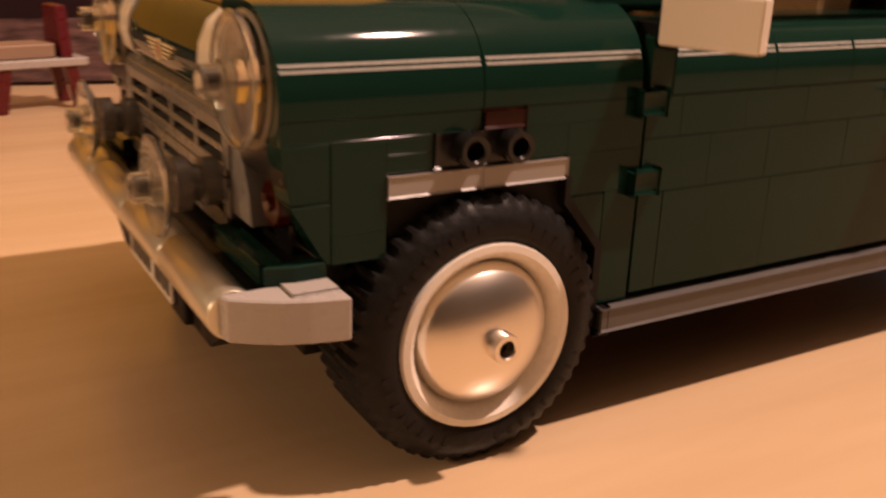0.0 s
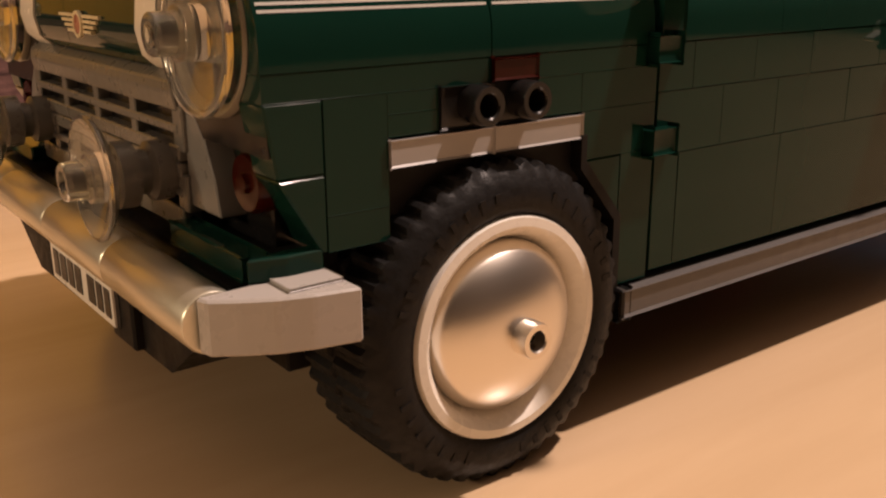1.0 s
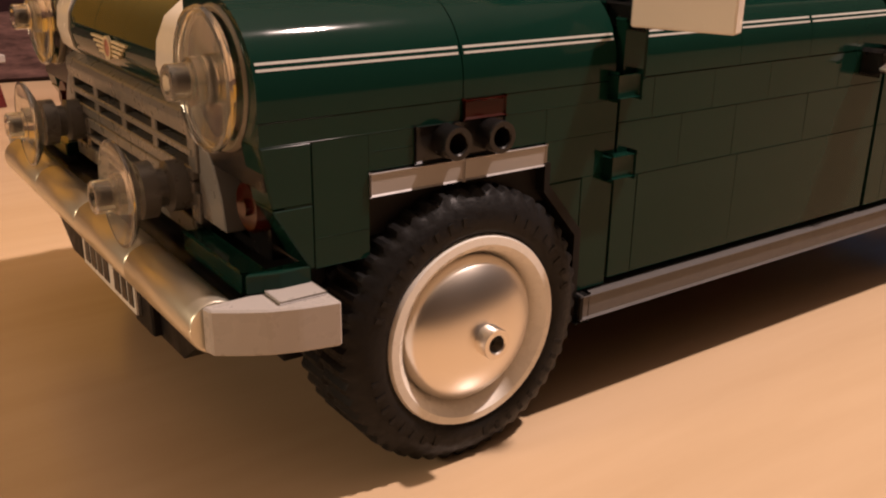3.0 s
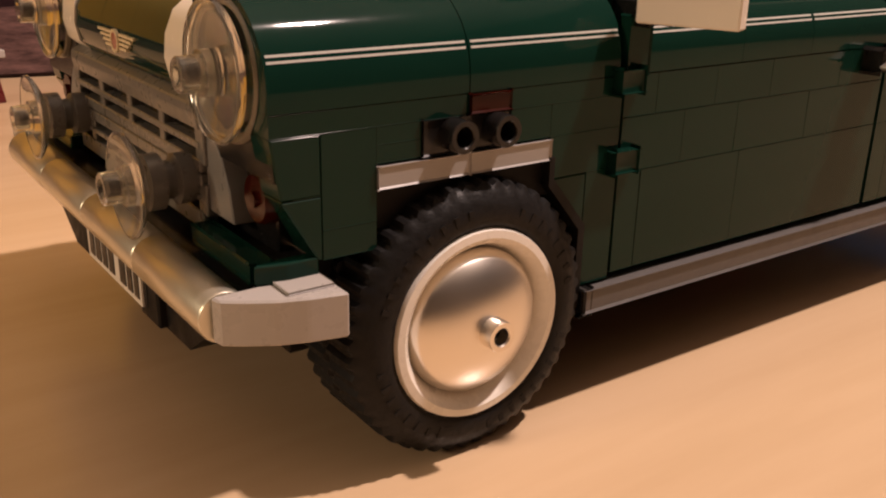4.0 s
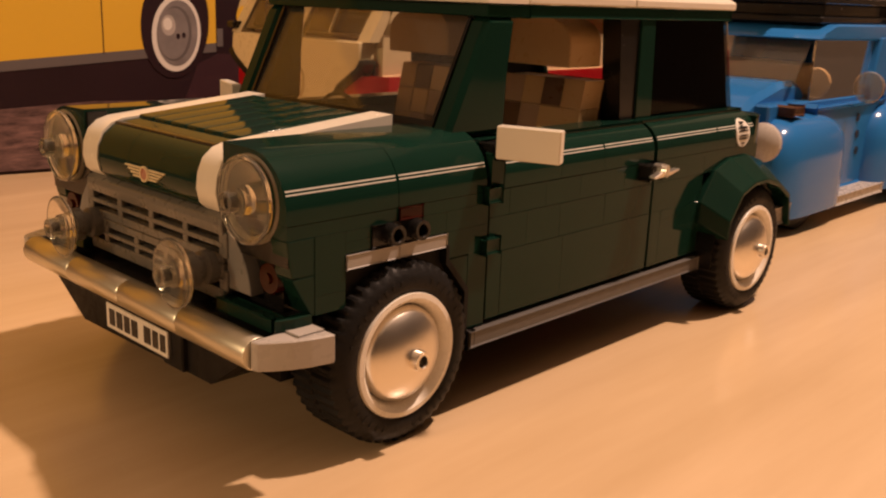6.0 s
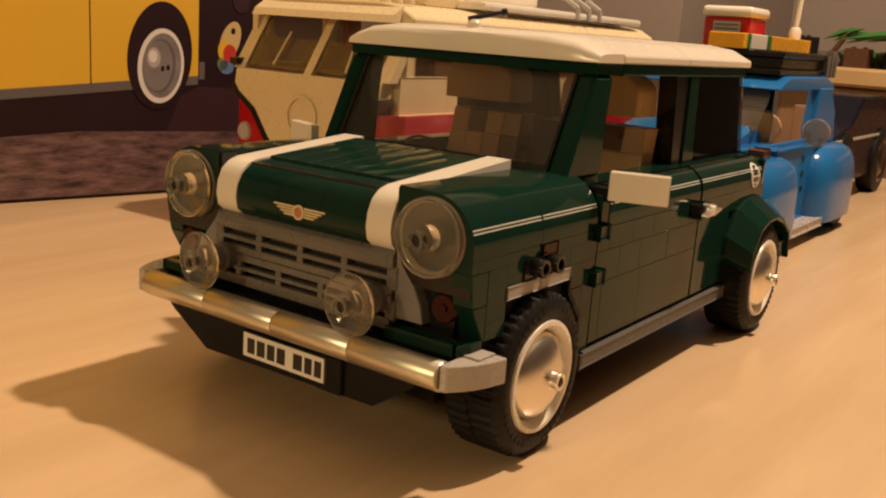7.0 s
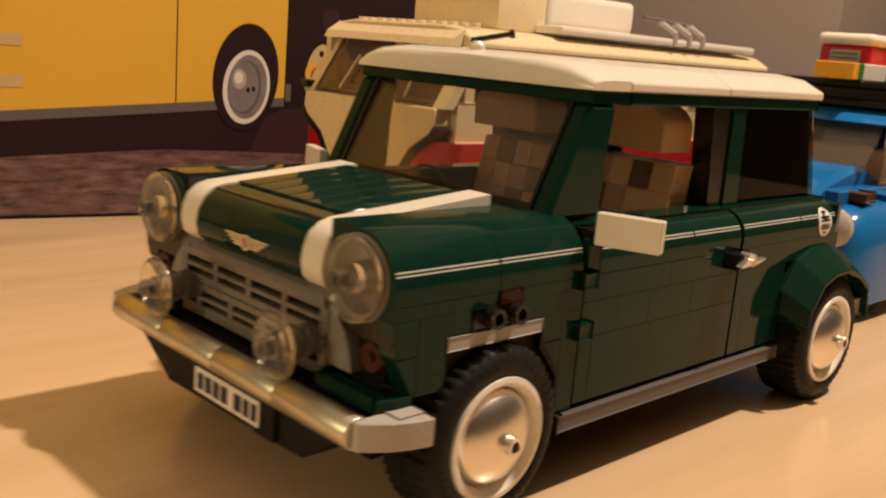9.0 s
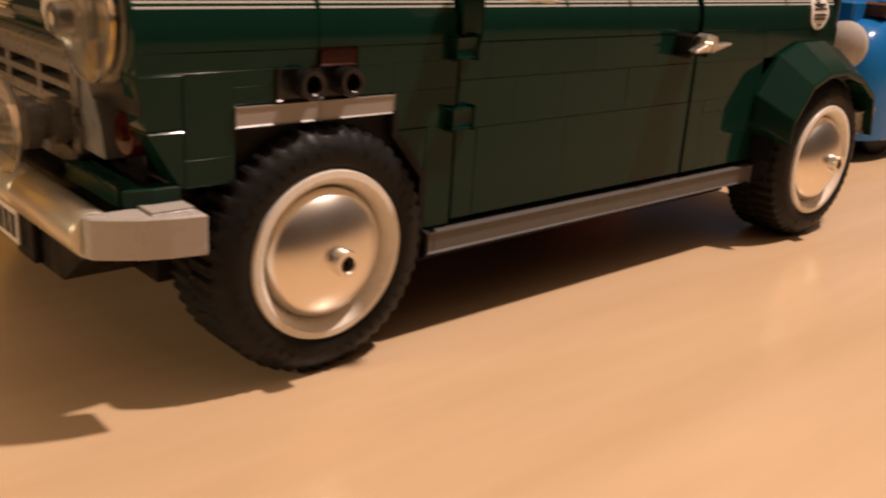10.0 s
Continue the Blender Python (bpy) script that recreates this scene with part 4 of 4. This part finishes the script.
for s in (-1, 1):
    f1 = lp("front_wing", fender(0.060, 0.038, s, 0.0545), BLUE, "rounded blue front wing", None, True)
    f2 = lp("rear_wing", fender(0.184, 0.042, s, 0.0560), BLUE, "rounded blue rear wing", None, True)
    for x, z in ((0.098, 0.045), (0.100, 0.036), (0.102, 0.027)):
        lp("peg_hole", turned([(0.0, 0.0005), (0.0022, 0.0005), (0.0022, -0.001), (0.0, -0.001)], "y", (x + 0.030, s * 0.0440, z + 0.004), 16, s), BLACK, "", None)
    lp("running_board", block(0.080, 0.150, s * 0.030, s * 0.054, 0.0080, 0.0130, 0.0008), GREY, "grey running board")
    lp("side_panel", block(0.070, 0.160, s * 0.030, s * 0.0440, 0.0120, 0.0570, 0.0020), BLUE, "blue door side", None, True)
    lp("headlamp", turned([(0.0, 0.004), (0.0050, 0.0030), (0.0080, 0.0012), (0.0090, 0.0), (0.0090, -0.003), (0.0, -0.003)], "x", (0.0210, s * 0.0420, 0.0440), 32, -1), GREY, "round grey headlamp", None, True)
    lp("indicator", block(0.040, 0.050, s * 0.040, s * 0.047, 0.0555, 0.0590, 0.001), BROWN, "brown knob on the wing")
    plain_wheel(lp, 0.056, s * 0.0500, 0.0205, s)
    plain_wheel(lp, 0.206, s * 0.0510, 0.0215, s)
    lp("rear_post", prism([(0.1440, 0.0640), (0.1500, 0.0900), (0.1740, 0.0900), (0.1900, 0.0750), (0.1960, 0.0560), (0.1480, 0.0560)], "y", s * 0.0340, s * 0.0430, 0.0008), BLUE, "blue rear post")
    lp("mirror", turned([(0.0, 0.0006), (0.0074, 0.0012), (0.0080, 0.0), (0.0, -0.0006)], "x", (0.1130, s * 0.0530, 0.0660), 28, -1), FROST, "milky round wing mirror", None, True)
    lp("side_glass", block(0.074, 0.150, s * 0.0385, s * 0.0393, 0.0570, 0.0900, 0), GLASS)
lp("bonnet", prism([(0.0050, 0.0200), (0.0030, 0.0400), (0.0120, 0.0540), (0.0300, 0.0630), (0.0560, 0.0690), (0.0760, 0.0690), (0.0840, 0.0640), (0.0860, 0.0200)], "y", -0.0330, 0.0330, 0.0030), BLUE, "curved blue bonnet", smooth=True)
lp("cowl", block(0.030, 0.165, -0.0400, 0.0400, 0.0120, 0.0600, 0.001), BLUE)
lp("seat", block(0.095, 0.112, -0.0340, 0.0340, 0.0600, 0.0760, 0.001), TAN, "tan seat")
lp("windscreen", prism([(0.0600, 0.0670), (0.0780, 0.0900), (0.0788, 0.0900), (0.0610, 0.0670)], "y", -0.0360, 0.0360), GLASS, "clear windscreen")
lp("roof", prism([(0.0720, 0.0890), (0.0770, 0.0930), (0.0900, 0.0965), (0.1640, 0.0965), (0.1790, 0.0930), (0.1860, 0.0880), (0.1780, 0.0880)], "y", -0.0420, 0.0420, 0.0010), BLUE, "curved blue roof", smooth=True)
lp("tail", prism([(0.1760, 0.0880), (0.1930, 0.0740), (0.2100, 0.0600), (0.2380, 0.0400), (0.2400, 0.0200), (0.1500, 0.0200), (0.1500, 0.0560)], "y", -0.0330, 0.0330, 0.0010), BLUE, "sloping blue tail", smooth=True)
lp("front_bumper", join(block(0.0000, 0.0060, -0.0480, 0.0480, 0.0180, 0.0240, 0.001), block(0.0000, 0.0220, -0.0480, -0.0400, 0.0180, 0.0240, 0.001)), GREY, "light grey front bumper")
rack = lp("roof_rack", join(block(0.080, 0.185, -0.0380, 0.0380, 0.0966, 0.1000, 0.0006), block(0.084, 0.182, -0.0370, 0.0370, 0.1000, 0.1060, 0.0006), block(0.080, 0.185, -0.0390, 0.0380, 0.1060, 0.1096, 0.0006)), BLACK, "black roof rack")
for i in range(5):
    lp("rack_post", rod((0.166 + i * 0.004, -0.0400 + (i % 2) * 0.004, 0.0960), (0.166 + i * 0.004, -0.0400 + (i % 2) * 0.004, 0.1090), 0.0014), DARK_GREY, "", rack)

cooler = tagged(empty("cooler_box", (0.4055, 0.0458, 0.1136)), "red toy cool box with a white lid on the roof rack", "toy box")
cooler.scale = (1.036, 1.036, 1.036)
kp = tp(cooler)
kp("tub", block(-0.013, 0.018, -0.0145, 0.0145, 0.0, 0.0185, 0.0012), RED, "red tub")
kp("vent", block(-0.0138, -0.0128, -0.009, 0.008, 0.0070, 0.0160, 0.0002), GREY, "grey slatted plate")
for i in range(3):
    kp("slat", block(-0.0144, -0.0138, -0.008, 0.007, 0.0086 + i * 0.0024, 0.0098 + i * 0.0024, 0.0001), DARK_GREY)
kp("lid", block(-0.0148, 0.0198, -0.0162, 0.0162, 0.0187, 0.0252, 0.0032, 3), WHITE, "white rounded lid", None, True)

board = tagged(empty("striped_board", (0.3630, 0.0199, 0.1136)), "yellow, white and green striped toy board on the rack", "toy board")
board.scale = (1.036, 1.036, 1.036)
sp = tp(board)
for x0, x1, m in ((-0.038, -0.032, YELLOW), (-0.032, -0.026, LEAF), (-0.026, 0.002, WHITE), (0.002, 0.010, LEAF), (0.010, 0.090, YELLOW)):
    sp("stripe", block(x0, x1, -0.010, 0.010, 0.0, 0.0082, 0.0004), m, "coloured stripe of the board")
pole = tagged(empty("white_pole", (0.4387, 0.0157, 0.1222)), "white toy pole standing on the roof cargo", "toy pole")
pole.scale = (1.036, 1.036, 1.036)
pp = tp(pole)
pp("foot", turned([(0.0, 0.0), (0.0036, 0.0), (0.0038, 0.0050), (0.0024, 0.0075), (0.0, 0.0080)], "z", (0, 0, 0), 20), WHITE, "", None, True)
pp("stick", rod((0, 0, 0.008), (0.003, -0.001, 0.044), 0.0016), WHITE)

# the dark car beyond
dark = tagged(empty("toy_dark_car", (0.5179, 0.0525, 0)), "dark navy toy car parked behind the blue one", "toy car")
NAVY = material("dark_navy_plastic", (0.006, 0.006, 0.014), 0.25, gloss=0.14)
dark.scale = (1.046, 1.046, 1.046)
dp = tp(dark)
dp("body", prism([(0.0, 0.016), (-0.004, 0.040), (0.006, 0.052), (0.050, 0.060), (0.080, 0.080), (0.150, 0.080), (0.190, 0.054), (0.200, 0.016)], "y", -0.050, 0.050, 0.0015), NAVY, "dark navy body")
dp("side_trim", block(0.000, 0.190, -0.0515, -0.050, 0.0480, 0.0500, 0.0002), GREY)
for s in (-1, 1):
    for x in (0.036, 0.158):
        plain_wheel(dp, x, s * 0.0530, 0.0270, s, RUBBER, 0.014, BLACK)

# the little picnic table in front of the box
picnic = tagged(empty("toy_picnic_table", (-0.0225, 0.2840, 0), 12), "small toy table with dark red legs and grey top", "toy table")
picnic.scale = (1.075, 1.075, 1.075)
qp = tp(picnic)
qp("top", block(-0.022, 0.020, -0.012, 0.012, 0.0180, 0.0212, 0.0004), GREY, "light grey top")
for sx in (-1, 1):
    for sy in (-1, 1):
        bm = block(-0.0024, 0.0024, -0.0018, 0.0018, 0.0, 0.0180, 0.0003)
        for v in bm.verts:
            v.co.x += sx * 0.013 + (0.018 - v.co.z) * 0.18 * sx
            v.co.y += sy * 0.009
        qp("leg", bm, DARK_RED, "dark red leg")
qp("end_board", prism([(-0.010, 0.0212), (0.010, 0.0212), (0.008, 0.0420), (-0.006, 0.0420)], "x", 0.010, 0.0145, 0.0004), DARK_RED, "dark red upright board")
qp("seat_board", block(-0.021, 0.008, -0.008, 0.008, 0.0212, 0.0270, 0.0006), NOUGAT, "dusty tan slab")

# the shelf by the wall with odds and ends
shelf = tagged(empty("wooden_shelf", (0.98, -0.295, -0.8)), "brown wooden sideboard with a pale top by the wall", "shelf")
hp = tp(shelf)
OAK = material("pale_oak_edge", (0.42, 0.28, 0.13), 0.45, noise_scale=18, vary=0.2)
hp("carcass", block(-0.10, 0.25, 0.12, 0.455, 0.0, 0.884, 0.003), WOOD_BROWN, "dark brown carcass")
hp("top", block(-0.12, 0.25, 0.10, 0.470, 0.884, 0.904, 0.003), OAK, "pale wooden top")
hp("drawer_front", block(-0.106, -0.1005, 0.14, 0.435, 0.700, 0.860, 0.002), WOOD_BROWN)

plant = tagged(empty("green_foliage", (0.90, 0.095, 0.112)), "low trailing green plastic foliage on the shelf", "toy plant")
gp = tp(plant)
for i in range(26):
    a = random.uniform(-0.9, 0.9)
    ln = random.uniform(0.04, 0.085)
    bm = bmesh.new()
    base = Vector((random.uniform(-0.03, 0.03), random.uniform(-0.09, 0.03), random.uniform(0.014, 0.030)))
    tip = base + Vector((math.sin(a) * ln * 0.3, -math.cos(a) * ln, random.uniform(-0.002, 0.016)))
    sidev = Vector((0.010, 0.004, 0.002))
    mid_ = (base + tip) / 2 + Vector((0, 0, 0.006))
    vs = [bm.verts.new(v) for v in (base, mid_ - sidev, tip, mid_ + sidev, mid_ - Vector((0, 0, 0.002)))]
    for i0, i1 in ((0, 1), (1, 2), (2, 3), (3, 0)):
        bm.faces.new((vs[i0], vs[i1], vs[4]))
    bm.faces.new((vs[0], vs[1], vs[2], vs[3]))
    gp("leaf", bm, LEAF)
gp("stem", join(rod((0, -0.08, -0.008), (0, -0.06, 0.026), 0.003), rod((0, 0.02, -0.008), (0, 0.0, 0.026), 0.003)), BROWN)
rub = random.Random(4)
for i in range(22):
    w, d, hgt = rub.uniform(0.014, 0.036), rub.uniform(0.014, 0.036), rub.uniform(0.012, 0.030)
    x, y = 0.885 + rub.uniform(0, 0.09), 0.145 - i * 0.0145
    ob = tagged(empty("loose_brick", (x, y + 0.005, 0.104), rub.uniform(0, 90)), "loose toy brick heaped on the shelf", "toy brick", "bricks heaped on the shelf")
    m = rub.choice((DARK_GREY, BLACK, BLACK, LEAF, BROWN, DARK_GREY))
    part("brick", block(-w / 2, w / 2, -d / 2, d / 2, 0.0, hgt, 0.0006), m, ob)
    for u in (-0.25, 0.25):
        part("stud", turned([(0.0024, 0.0), (0.0024, 0.0016), (0.0, 0.0018)], "z", (w * u, 0, hgt), 12), m, ob)
